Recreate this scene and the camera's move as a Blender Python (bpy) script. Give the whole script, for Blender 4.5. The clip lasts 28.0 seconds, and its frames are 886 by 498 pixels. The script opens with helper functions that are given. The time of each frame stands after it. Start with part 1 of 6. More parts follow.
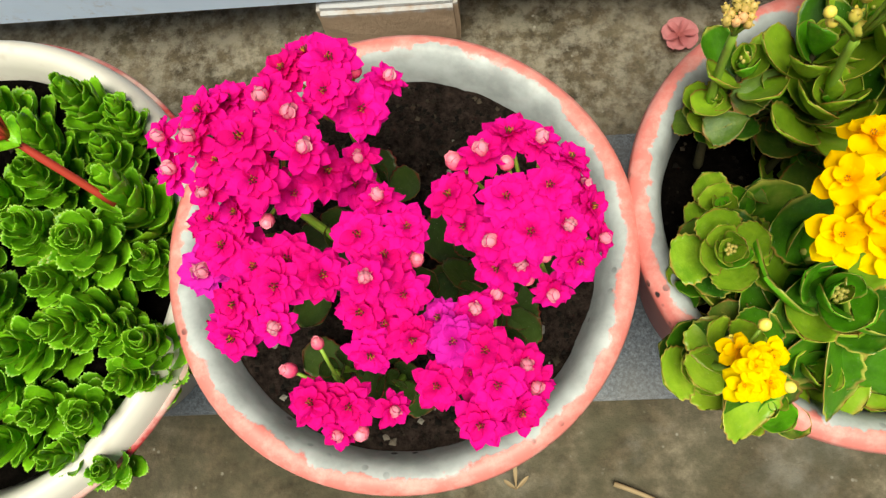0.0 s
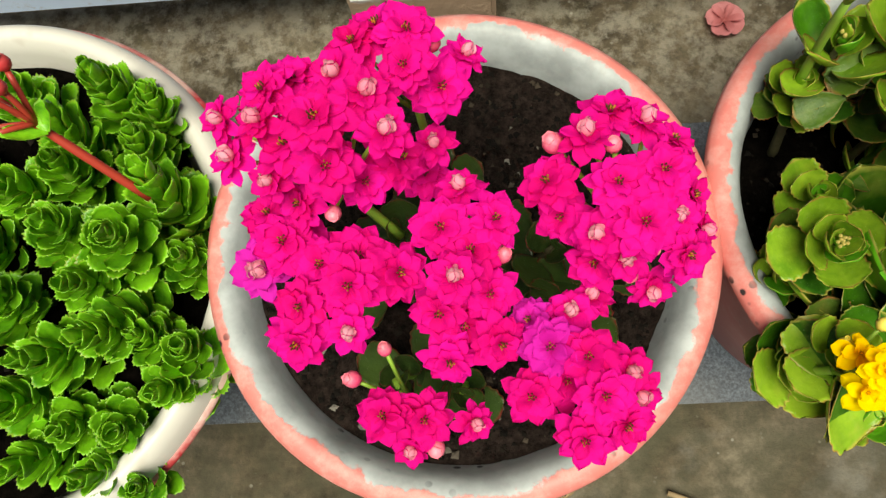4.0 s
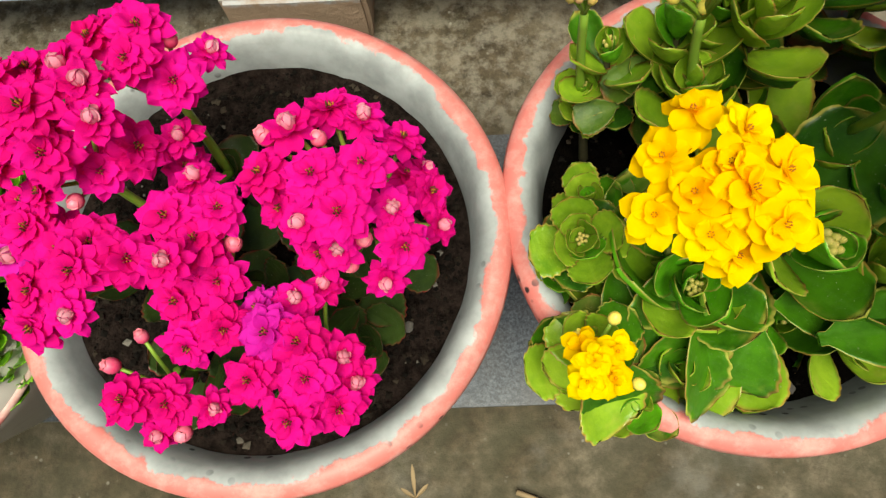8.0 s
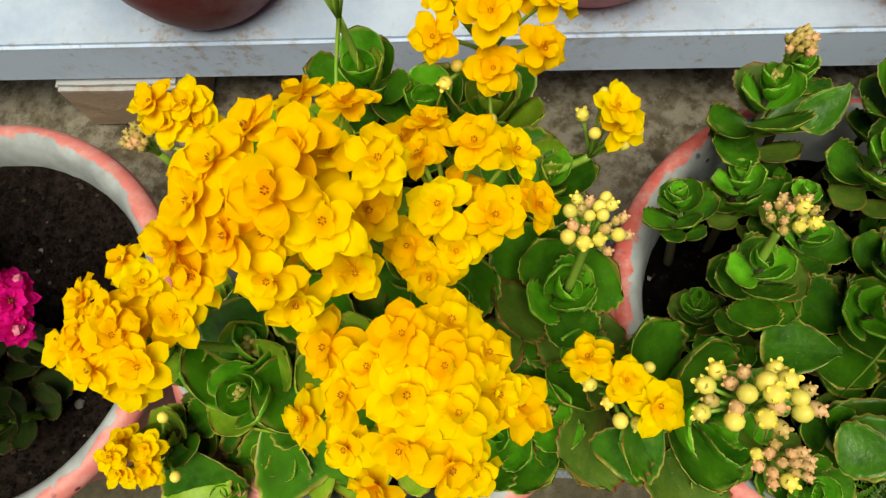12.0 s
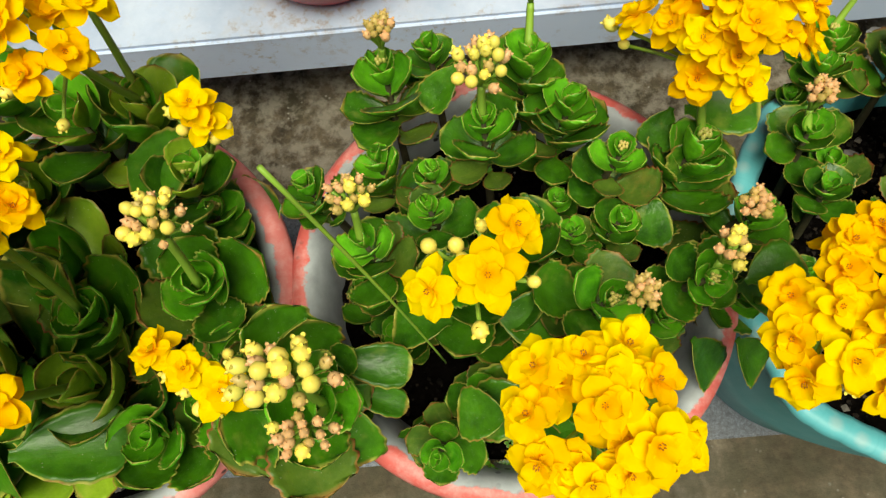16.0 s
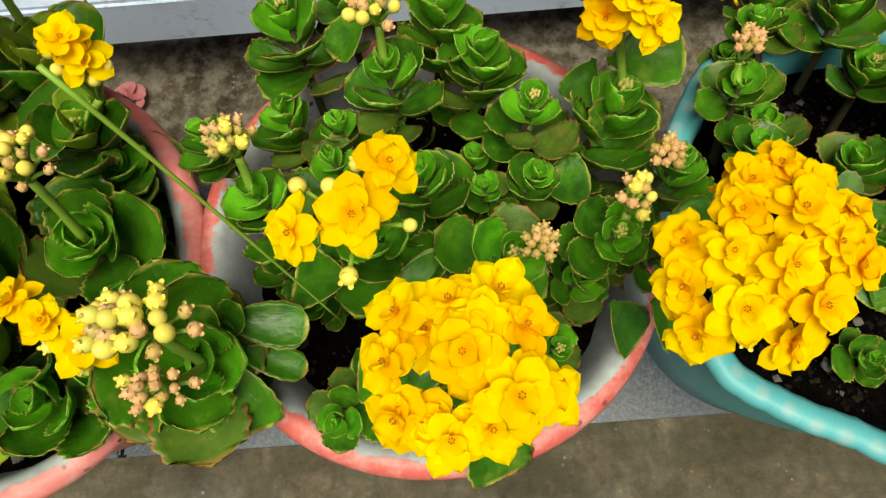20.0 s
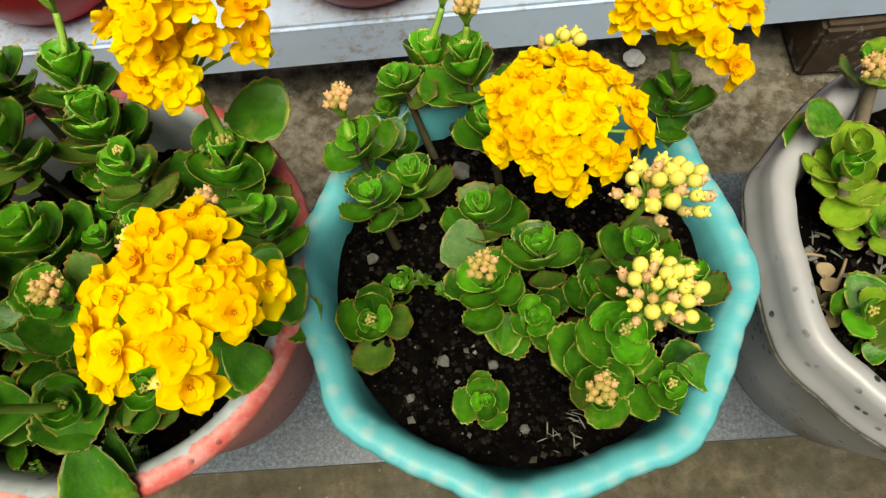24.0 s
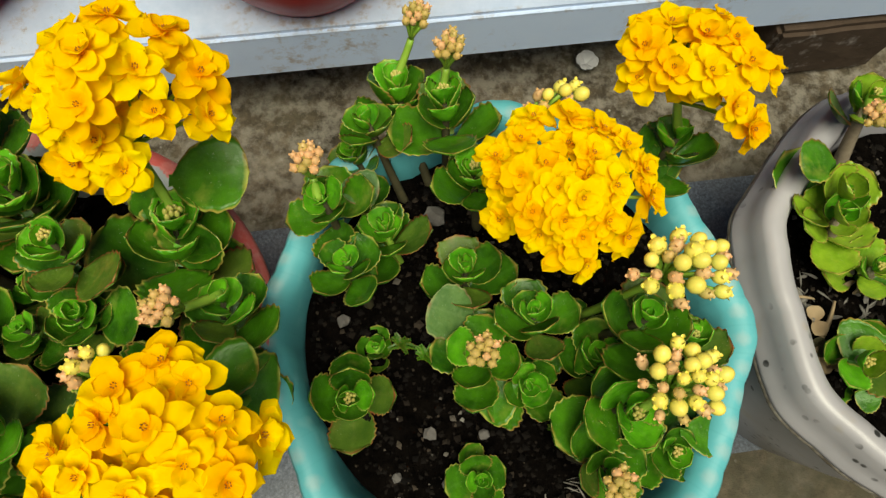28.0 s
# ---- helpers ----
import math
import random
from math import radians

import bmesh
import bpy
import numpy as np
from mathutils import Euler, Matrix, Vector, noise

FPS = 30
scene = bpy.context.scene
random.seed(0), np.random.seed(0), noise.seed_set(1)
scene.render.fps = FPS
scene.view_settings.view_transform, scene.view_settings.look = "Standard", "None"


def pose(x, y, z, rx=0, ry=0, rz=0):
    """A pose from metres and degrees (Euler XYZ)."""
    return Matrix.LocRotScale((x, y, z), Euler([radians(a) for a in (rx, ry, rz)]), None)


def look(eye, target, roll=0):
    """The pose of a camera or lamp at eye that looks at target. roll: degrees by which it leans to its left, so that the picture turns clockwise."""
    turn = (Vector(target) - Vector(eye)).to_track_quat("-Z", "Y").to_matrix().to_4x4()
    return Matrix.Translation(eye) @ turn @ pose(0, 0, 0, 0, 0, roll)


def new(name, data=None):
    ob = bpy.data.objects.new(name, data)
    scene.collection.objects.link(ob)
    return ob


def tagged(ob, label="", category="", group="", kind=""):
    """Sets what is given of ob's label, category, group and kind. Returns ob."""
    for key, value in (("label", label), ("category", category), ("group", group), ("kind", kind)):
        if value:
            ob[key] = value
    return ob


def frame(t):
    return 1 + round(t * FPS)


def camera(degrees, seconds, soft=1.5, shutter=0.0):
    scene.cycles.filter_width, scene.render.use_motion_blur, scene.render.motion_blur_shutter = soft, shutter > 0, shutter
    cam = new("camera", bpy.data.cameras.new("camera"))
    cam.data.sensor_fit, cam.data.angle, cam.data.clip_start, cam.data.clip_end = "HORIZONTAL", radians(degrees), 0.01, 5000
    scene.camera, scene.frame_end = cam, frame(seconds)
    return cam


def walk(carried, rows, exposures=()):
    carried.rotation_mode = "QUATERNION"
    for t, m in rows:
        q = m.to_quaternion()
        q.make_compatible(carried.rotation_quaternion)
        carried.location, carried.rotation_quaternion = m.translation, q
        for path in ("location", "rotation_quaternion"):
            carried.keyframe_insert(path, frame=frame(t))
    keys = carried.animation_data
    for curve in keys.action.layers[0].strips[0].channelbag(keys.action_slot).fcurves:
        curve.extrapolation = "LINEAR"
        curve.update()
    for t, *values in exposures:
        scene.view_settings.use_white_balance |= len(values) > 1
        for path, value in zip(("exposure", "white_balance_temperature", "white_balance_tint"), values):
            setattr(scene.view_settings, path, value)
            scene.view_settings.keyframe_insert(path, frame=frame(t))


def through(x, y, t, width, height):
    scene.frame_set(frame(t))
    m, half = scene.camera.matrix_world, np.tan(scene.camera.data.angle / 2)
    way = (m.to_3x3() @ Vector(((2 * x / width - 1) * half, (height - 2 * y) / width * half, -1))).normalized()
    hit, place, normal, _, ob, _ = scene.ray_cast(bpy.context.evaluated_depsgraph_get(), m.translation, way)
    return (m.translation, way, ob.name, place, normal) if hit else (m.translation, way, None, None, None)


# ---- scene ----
# the camera and its way along the row of pots
cam = camera(65.9, 28.0, soft=1.4)
METRES, EYE, TILT, LEAN, TURN = 1.25, 0.57, -76.23, 3.69, -1.875
ROWS = [
    (0.0, 0.0, 0.0, 0.0, 0.0, 0.0, -0.0),
    (0.5, 0.0043, -0.002, -0.0092, 0.06, 0.22, 0.08),
    (1.0, 0.0054, -0.006, -0.0134, 0.21, 0.33, -0.07),
    (1.5, 0.0012, -0.0206, -0.0071, 0.3, 1.26, 0.83),
    (2.0, 0.0017, -0.0243, -0.0075, 0.32, 1.71, 0.56),
    (2.5, 0.0051, -0.018, -0.0077, 0.13, 1.69, 0.22),
    (3.0, 0.0048, 0.0078, -0.0091, -0.52, 0.77, 0.11),
    (3.5, -0.0144, 0.022, -0.0008, 0.42, 0.22, 0.33),
    (5.5, -0.0355, 0.0249, -0.0023, -3.97, -0.13, 0.5),
    (6.0, -0.0277, 0.0221, -0.0027, -3.21, 0.3, 0.15),
    (6.5, -0.0178, 0.0193, -0.0018, -2.19, 0.45, -0.98),
    (7.0, -0.0116, 0.0192, -0.0034, -1.52, 0.35, -1.63),
    (7.5, 0.003, 0.0186, -0.0091, -1.34, 0.55, -1.42),
    (8.0, 0.046, 0.0141, -0.0079, -2.09, 1.03, -0.51),
    (8.5, 0.0995, 0.0136, -0.009, -2.13, 1.04, -0.29),
    (9.0, 0.1342, 0.013, -0.002, -1.6, 1.57, 0.12),
    (9.5, 0.1596, 0.0057, 0.0194, -0.73, 2.82, -0.75),
    (10.0, 0.1762, 0.0017, 0.036, 0.34, 3.7, -2.02),
    (10.5, 0.1828, -0.0047, 0.0482, 1.45, 4.24, -3.4),
    (11.0, 0.194, -0.0109, 0.0543, 1.69, 4.72, -3.62),
    (11.5, 0.2072, -0.0173, 0.041, 1.54, 3.93, -3.01),
    (13.5, 0.2282, -0.036, 0.0155, 0.75, 3.41, -3.86),
    (14.0, 0.2343, -0.0397, 0.018, 0.97, 3.76, -3.66),
    (14.5, 0.2554, -0.0413, 0.0165, 0.22, 3.91, -2.58),
    (15.0, 0.2852, -0.0396, 0.0175, -0.38, 3.97, -0.91),
    (15.5, 0.3196, -0.0333, 0.0201, -0.75, 3.63, 0.43),
    (16.0, 0.3445, -0.029, 0.0231, -1.75, 3.74, 2.05),
    (16.5, 0.3549, -0.0268, 0.0278, -1.78, 4.24, 2.17),
    (17.0, 0.3602, -0.0255, 0.0376, -1.68, 4.36, 2.02),
    (17.5, 0.3644, -0.0287, 0.0567, -1.29, 5.48, 1.93),
    (18.0, 0.3698, -0.0283, 0.0597, -2.01, 6.26, 1.09),
    (18.5, 0.3702, -0.0154, 0.0263, -2.73, 2.69, 0.65),
    (19.0, 0.3718, -0.0175, 0.0209, -4.0, 2.93, 3.05),
    (19.5, 0.3733, -0.0169, 0.0201, -4.84, 2.8, 4.01),
    (20.0, 0.378, -0.0142, 0.0088, -2.29, 3.21, 1.61),
    (20.5, 0.4149, -0.0219, -0.0023, -0.06, 4.33, -1.06),
    (21.0, 0.443, -0.0281, 0.002, -0.1, 6.01, -1.77),
    (21.5, 0.4492, -0.0319, 0.0034, -0.04, 6.41, -1.52),
    (22.0, 0.463, -0.0332, 0.0043, -0.29, 6.77, -1.59),
    (22.5, 0.4882, -0.0305, -0.002, -1.33, 6.37, -0.79),
    (24.5, 0.5473, -0.0305, 0.0132, 0.06, 6.83, 1.52),
    (25.0, 0.534, -0.018, 0.0397, -2.33, 7.25, 0.18),
    (25.5, 0.5245, 0.0109, 0.0696, -5.97, 5.19, 1.01),
    (26.0, 0.5262, 0.0239, 0.0864, -7.4, 3.91, 3.09),
    (26.5, 0.5199, 0.0235, 0.0853, -7.0, 3.57, 2.65),
    (27.0, 0.5186, 0.0167, 0.0637, -6.73, 2.58, 3.52),
    (27.5, 0.514, 0.0095, 0.0483, -6.28, 2.08, 3.58),
    (28.0, 0.5197, -0.0065, 0.0517, -6.92, 2.85, 4.16),
]
SKY, SUN = 0.026, 4.6
WHITE = (6900, 2)
EXPOSURES = [(t, stops, *WHITE) for t, stops in ((0.0, 0.54), (1.2, 0.56), (3.0, 0.43), (8.0, 0.43), (9.0, 0.07), (11.5, 0.01), (14.0, 0.20), (17.0, 0.27), (20.0, 0.25), (22.0, 0.36), (25.0, 0.30), (28.0, 0.10))]
walk(cam, [(t, pose(0, 0, EYE, TILT, LEAN, TURN) @ pose(METRES * x, METRES * y, METRES * z, 90 + pitch, roll, yaw)) for t, x, y, z, yaw, pitch, roll in ROWS], EXPOSURES)

# ---- daylight: an overcast sky ----
world = bpy.data.worlds.new("overcast_sky")
scene.world = world
world.use_nodes = True
wn = world.node_tree
sky = wn.nodes.new("ShaderNodeTexSky")
sky.sky_type = "NISHITA"
sky.sun_disc = False
sky.sun_elevation, sky.sun_rotation = radians(74), radians(172)
sky.air_density, sky.dust_density, sky.ozone_density = 1.0, 3.0, 1.0
wn.links.new(sky.outputs[0], wn.nodes["Background"].inputs[0])
wn.nodes["Background"].inputs[1].default_value = SKY
sun_data = bpy.data.lights.new("sun", "SUN")
sun_data.energy, sun_data.angle, sun_data.color = SUN, radians(38), (1.0, 0.945, 0.825)
sun = new("sun", sun_data)
sun.matrix_world = look((0.16, -0.50, 2.2), (0.25, 0.1, 0.0))


# ---- materials ----
class Mat:
    """A node material with short helpers."""

    def __init__(self, name, rough=0.5, spec=0.4):
        self.m = bpy.data.materials.new(name)
        self.m.use_nodes = True
        self.t = self.m.node_tree
        self.p = self.t.nodes["Principled BSDF"]
        self.p.inputs["Roughness"].default_value = rough
        self.p.inputs["Specular IOR Level"].default_value = spec
        self.coord = None
        self.shifted = None

    def node(self, kind, **sets):
        n = self.t.nodes.new("ShaderNode" + kind)
        for k, v in sets.items():
            n.inputs[k.replace("_", " ")].default_value = v
        return n

    def link(self, a, b):
        self.t.links.new(a, b)

    def where(self, which="Object"):
        if which == "Object" and self.shifted is not None:
            return self.shifted
        if self.coord is None:
            self.coord = self.t.nodes.new("ShaderNodeTexCoord")
        return self.coord.outputs[which]

    def scatter(self):
        """Shifts the pattern from copy to copy, so that no two leaves or petals are alike."""
        c = self.where("Object")
        add = self.t.nodes.new("ShaderNodeVectorMath")
        mul = self.math("MULTIPLY", self.random(), 61.0)
        self.link(c, add.inputs[0])
        self.link(mul, add.inputs[1])
        self.shifted = add.outputs[0]
        return self

    def noise(self, scale, detail=4.0, rough=0.6, which="Object"):
        n = self.node("TexNoise", Scale=scale, Detail=detail, Roughness=rough)
        self.link(self.where(which), n.inputs["Vector"])
        return n.outputs["Fac"]

    def specks(self, scale, size, which="Object"):
        """1 in small spots scattered on the surface, 0 between them."""
        n = self.node("TexVoronoi", Scale=scale, Randomness=1.0)
        self.link(self.where(which), n.inputs["Vector"])
        return self.ramp(n.outputs["Distance"], [(size * 0.7, 1.0), (size, 0.0)])

    def ramp(self, fac, stops):
        r = self.t.nodes.new("ShaderNodeValToRGB")
        r.color_ramp.elements[0].position, r.color_ramp.elements[1].position = stops[0][0], stops[-1][0]
        for pos, _ in stops[1:-1]:
            r.color_ramp.elements.new(pos)
        for e, (pos, c) in zip(r.color_ramp.elements, stops):
            e.color = (*c, 1) if isinstance(c, tuple) else (c, c, c, 1)
        self.link(fac, r.inputs[0])
        return r.outputs["Color"]

    def math(self, op, a, b=0.0):
        n = self.t.nodes.new("ShaderNodeMath")
        n.operation = op
        for i, v in enumerate((a, b)):
            if isinstance(v, (int, float)):
                n.inputs[i].default_value = v
            else:
                self.link(v, n.inputs[i])
        return n.outputs[0]

    def mix(self, fac, a, b, kind="MIX"):
        n = self.t.nodes.new("ShaderNodeMix")
        n.data_type, n.blend_type = "RGBA", kind
        for i, v in ((0, fac), (6, a), (7, b)):
            if isinstance(v, (int, float)):
                n.inputs[i].default_value = v
            elif isinstance(v, tuple):
                n.inputs[i].default_value = (*v, 1)
            else:
                self.link(v, n.inputs[i])
        return n.outputs[2]

    def random(self):
        return self.t.nodes.new("ShaderNodeObjectInfo").outputs["Random"]

    def color(self, c):
        if isinstance(c, tuple):
            self.p.inputs["Base Color"].default_value = (*c, 1)
        else:
            self.link(c, self.p.inputs["Base Color"])
        return self

    def rough(self, v):
        self.link(v, self.p.inputs["Roughness"])
        return self

    def bump(self, height, strength=0.3, distance=0.001):
        b = self.node("Bump", Strength=strength, Distance=distance)
        self.link(height, b.inputs["Height"])
        self.link(b.outputs[0], self.p.inputs["Normal"])
        return self

    def leafy(self, amount, c):
        """Lets some daylight through a thin leaf or petal."""
        tr = self.t.nodes.new("ShaderNodeBsdfTranslucent")
        if isinstance(c, tuple):
            tr.inputs[0].default_value = (*c, 1)
        else:
            self.link(c, tr.inputs[0])
        mx = self.t.nodes.new("ShaderNodeMixShader")
        mx.inputs[0].default_value = amount
        out = self.t.nodes["Material Output"]
        self.link(self.p.outputs[0], mx.inputs[1])
        self.link(tr.outputs[0], mx.inputs[2])
        self.link(mx.outputs[0], out.inputs[0])
        return self


def leaf_material(name, dark, light, margin, vein, rough=0.36, edge=0.90, through=0.07):
    """A fleshy leaf one unit long: mottled blade, thin paler margin, faint midrib, dust."""
    m = Mat(name, rough, 0.36).scatter()
    sep = m.t.nodes.new("ShaderNodeSeparateXYZ")
    m.link(m.where("UV"), sep.inputs[0])
    across = m.math("ABSOLUTE", m.math("SUBTRACT", m.math("MULTIPLY", sep.outputs[0], 2.0), 1.0))
    rim = m.math("MAXIMUM", across, m.math("MULTIPLY", sep.outputs[1], 0.985))
    patch = m.noise(2.6, 5, 0.62)
    rim = m.ramp(m.math("ADD", rim, m.math("MULTIPLY", m.math("SUBTRACT", m.noise(9, 3), 0.5), 0.05)), [(edge, 0.0), (min(0.99, edge + 0.06), 1.0)])
    tone = m.math("ADD", m.math("MULTIPLY", m.random(), 0.45), m.ramp(patch, [(0.34, -0.0), (0.66, 0.6)]))
    base = m.mix(tone, dark, light)
    rib = m.ramp(m.math("ADD", across, m.math("MULTIPLY", m.noise(6, 2), 0.06)), [(0.03, 1.0), (0.12, 0.0)])
    base = m.mix(m.math("MULTIPLY", rib, 0.16), base, vein)
    blotch = m.ramp(m.noise(7, 6, 0.7), [(0.54, 0.0), (0.72, 1.0)])
    base = m.mix(m.math("MULTIPLY", blotch, 0.35), base, vein)
    worn = m.ramp(m.noise(1.7, 4, 0.6), [(0.60, 0.0), (0.78, 1.0)])
    base = m.mix(m.math("MULTIPLY", worn, 0.35), base, margin)
    dust = m.ramp(m.noise(38, 3, 0.65), [(0.60, 0.0), (0.70, 1.0)])
    base = m.mix(m.math("MULTIPLY", dust, 0.06), base, (0.42, 0.48, 0.35))
    point = m.math("MULTIPLY", m.specks(22, 0.11), m.ramp(m.noise(4, 2), [(0.50, 0.0), (0.60, 0.7)]))
    base = m.mix(point, base, (0.55, 0.58, 0.46))
    base = m.mix(m.math("MULTIPLY", rim, 0.85), base, m.mix(m.ramp(m.noise(3, 3), [(0.44, 0.0), (0.58, 1.0)]), margin, tuple(0.5 * q + w for q, w in zip(margin, (0.10, -0.03, 0.0)))))
    m.color(base)
    m.rough(m.math("ADD", m.math("MULTIPLY", m.noise(8, 4), 0.35), rough - 0.17))
    m.bump(m.math("ADD", m.noise(11, 4), m.math("MULTIPLY", m.noise(3, 2), 1.5)), 0.35, 0.0010)
    return m.leafy(through, base).m


LEAF = leaf_material("kalanchoe_leaf", (0.011, 0.056, 0.003), (0.064, 0.215, 0.006), (0.42, 0.43, 0.08), (0.085, 0.221, 0.034))
LEAF_PALE = leaf_material("kalanchoe_pale_leaf", (0.110, 0.245, 0.010), (0.30, 0.47, 0.028), (0.46, 0.40, 0.08), (0.30, 0.44, 0.06), edge=0.905)
LEAF_DUSTY = leaf_material("dusty_kalanchoe_leaf", (0.030, 0.098, 0.014), (0.110, 0.205, 0.050), (0.255, 0.306, 0.119), (0.187, 0.2805, 0.1105), 0.6)
LEAF_YOUNG = leaf_material("kalanchoe_young_leaf", (0.034, 0.185, 0.005), (0.140, 0.47, 0.014), (0.42, 0.50, 0.10), (0.17, 0.374, 0.051))
LEAF_OLD = leaf_material("kalanchoe_old_leaf", (0.02975, 0.085, 0.0068), (0.102, 0.1785, 0.0153), (0.306, 0.1615, 0.0425), (0.17, 0.204, 0.0425), 0.5)
LEAF_DARK = leaf_material("magenta_kalanchoe_leaf", (0.016, 0.036, 0.008), (0.055, 0.095, 0.018), (0.13, 0.075, 0.03), (0.0595, 0.1105, 0.034))
LEAF_BRIGHT = leaf_material("stonecrop_leaf", (0.032, 0.175, 0.004), (0.25, 0.62, 0.018), (0.30, 0.60, 0.05), (0.1445, 0.408, 0.0255), 0.34, edge=0.93, through=0.12)


def petal_material(name, deep, bright, back, rough=0.5, light=0.36, base=0.9):
    m = Mat(name, 0.65, 0.06).scatter()
    sep = m.t.nodes.new("ShaderNodeSeparateXYZ")
    m.link(m.where("UV"), sep.inputs[0])
    island = m.t.nodes.new("ShaderNodeNewGeometry").outputs["Random Per Island"]
    tone = m.math("ADD", m.math("ADD", m.math("MULTIPLY", m.random(), 0.42), m.math("MULTIPLY", island, 0.40)), m.math("MULTIPLY", m.noise(2.6, 4), 0.36))
    c = m.mix(tone, deep, bright)
    c = m.mix(m.ramp(sep.outputs[1], [(0.0, base), (0.62, 0.0)]), c, back)
    streak = m.node("TexWave", Scale=9.0, Distortion=2.5, Detail=2.0)
    m.link(m.where("UV"), streak.inputs["Vector"])
    c = m.mix(m.math("MULTIPLY", streak.outputs["Fac"], 0.14), c, back)
    m.color(c)
    m.bump(streak.outputs["Fac"], 0.25, 0.0005)
    return m.leafy(light, c).m


YELLOW = petal_material("yellow_petal", (0.98, 0.49, 0.001), (1.0, 0.87, 0.006), (0.98, 0.50, 0.0), base=0.45, light=0.46)
MAGENTA = petal_material("magenta_petal", (0.68, 0.001, 0.13), (0.96, 0.008, 0.47), (0.52, 0.0, 0.06), base=0.75, light=0.42)
VIOLET = petal_material("violet_petal", (0.58, 0.003, 0.30), (0.80, 0.03, 0.60), (0.50, 0.0, 0.15))
MAGENTA_PALE = petal_material("pale_pink_petal", (0.82, 0.20, 0.36), (0.92, 0.56, 0.66), (0.80, 0.06, 0.26))


def bud_material(name, low, mid, tip):
    m = Mat(name, 0.45, 0.4).scatter()
    sep = m.t.nodes.new("ShaderNodeSeparateXYZ")
    m.link(m.where("UV"), sep.inputs[0])
    c = m.ramp(m.math("ADD", sep.outputs[1], m.math("MULTIPLY", m.math("SUBTRACT", m.noise(3, 3), 0.5), 0.5)), [(0.05, low), (0.45, mid), (0.95, tip)])
    v = m.mix(m.math("MULTIPLY", m.random(), 0.35), c, low)
    m.color(v)
    return m.m


BUD_YELLOW = bud_material("yellow_bud", (0.34, 0.42, 0.07), (0.78, 0.70, 0.13), (0.90, 0.68, 0.12))
BUD_PINK = bud_material("tan_bud", (0.42, 0.34, 0.11), (0.66, 0.42, 0.20), (0.70, 0.38, 0.19))
BUD_OLIVE = bud_material("olive_bud", (0.24, 0.28, 0.05), (0.46, 0.36, 0.10), (0.60, 0.38, 0.14))
BUD_GREEN = bud_material("tiny_green_bud", (0.22, 0.34, 0.05), (0.40, 0.42, 0.08), (0.62, 0.46, 0.16))
CALYX = bud_material("bud_calyx", (0.20, 0.34, 0.04), (0.42, 0.46, 0.10), (0.62, 0.50, 0.16))
BUD_MAGENTA = bud_material("magenta_bud", (0.45, 0.01, 0.07), (0.75, 0.06, 0.20), (0.84, 0.30, 0.38))
BUD_RED = bud_material("red_bud", (0.42, 0.02, 0.02), (0.62, 0.04, 0.05), (0.70, 0.12, 0.12))
STAMEN = Mat("brown_gold_stamen", 0.6).color((0.391, 0.187, 0.017)).m
STAMEN_DARK = Mat("dark_stamen", 0.6).color((0.085, 0.03825, 0.0085)).m

stalk = Mat("green_stalk", 0.45)
stalk.color(stalk.mix(stalk.noise(80, 3), (0.15, 0.31, 0.030), (0.29, 0.46, 0.055)))
STALK = stalk.m
woody = Mat("woody_stem", 0.75, 0.2)
woody.color(woody.mix(woody.noise(120, 4), (0.0255, 0.0238, 0.0119), (0.085, 0.0765, 0.03825)))
woody.bump(woody.noise(300, 4), 0.5, 0.001)
WOODY = woody.m
bark = Mat("pale_woody_bark", 0.85, 0.2)
bark.color(bark.mix(bark.noise(180, 5, 0.7), (0.11, 0.085, 0.055), (0.30, 0.25, 0.18)))
bark.bump(bark.noise(260, 4), 0.7, 0.001)
BARK = bark.m
RED_STALK = Mat("red_stalk", 0.45).color((0.3825, 0.0425, 0.0255)).m

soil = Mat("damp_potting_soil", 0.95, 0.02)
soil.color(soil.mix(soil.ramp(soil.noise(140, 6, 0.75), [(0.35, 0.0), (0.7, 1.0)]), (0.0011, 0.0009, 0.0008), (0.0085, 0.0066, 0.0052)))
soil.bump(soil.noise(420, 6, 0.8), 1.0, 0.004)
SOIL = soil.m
dry_soil = Mat("drier_brown_potting_soil", 0.95, 0.02)
dry_soil.color(dry_soil.mix(dry_soil.ramp(dry_soil.noise(160, 6, 0.75), [(0.35, 0.0), (0.7, 1.0)]), (0.0050, 0.0036, 0.0031), (0.052, 0.037, 0.032)))
dry_soil.bump(dry_soil.noise(420, 6, 0.8), 1.0, 0.004)
DRY_SOIL = dry_soil.m
grit = Mat("grit", 0.85, 0.1)
grit.color(grit.ramp(grit.t.nodes.new("ShaderNodeNewGeometry").outputs["Random Per Island"], [(0.0, (0.003, 0.0024, 0.002)), (0.60, (0.007, 0.0055, 0.0042)), (0.90, (0.016, 0.012, 0.009)), (0.975, (0.05, 0.039, 0.029)), (1.0, (0.20, 0.19, 0.17))]))
GRIT = grit.m


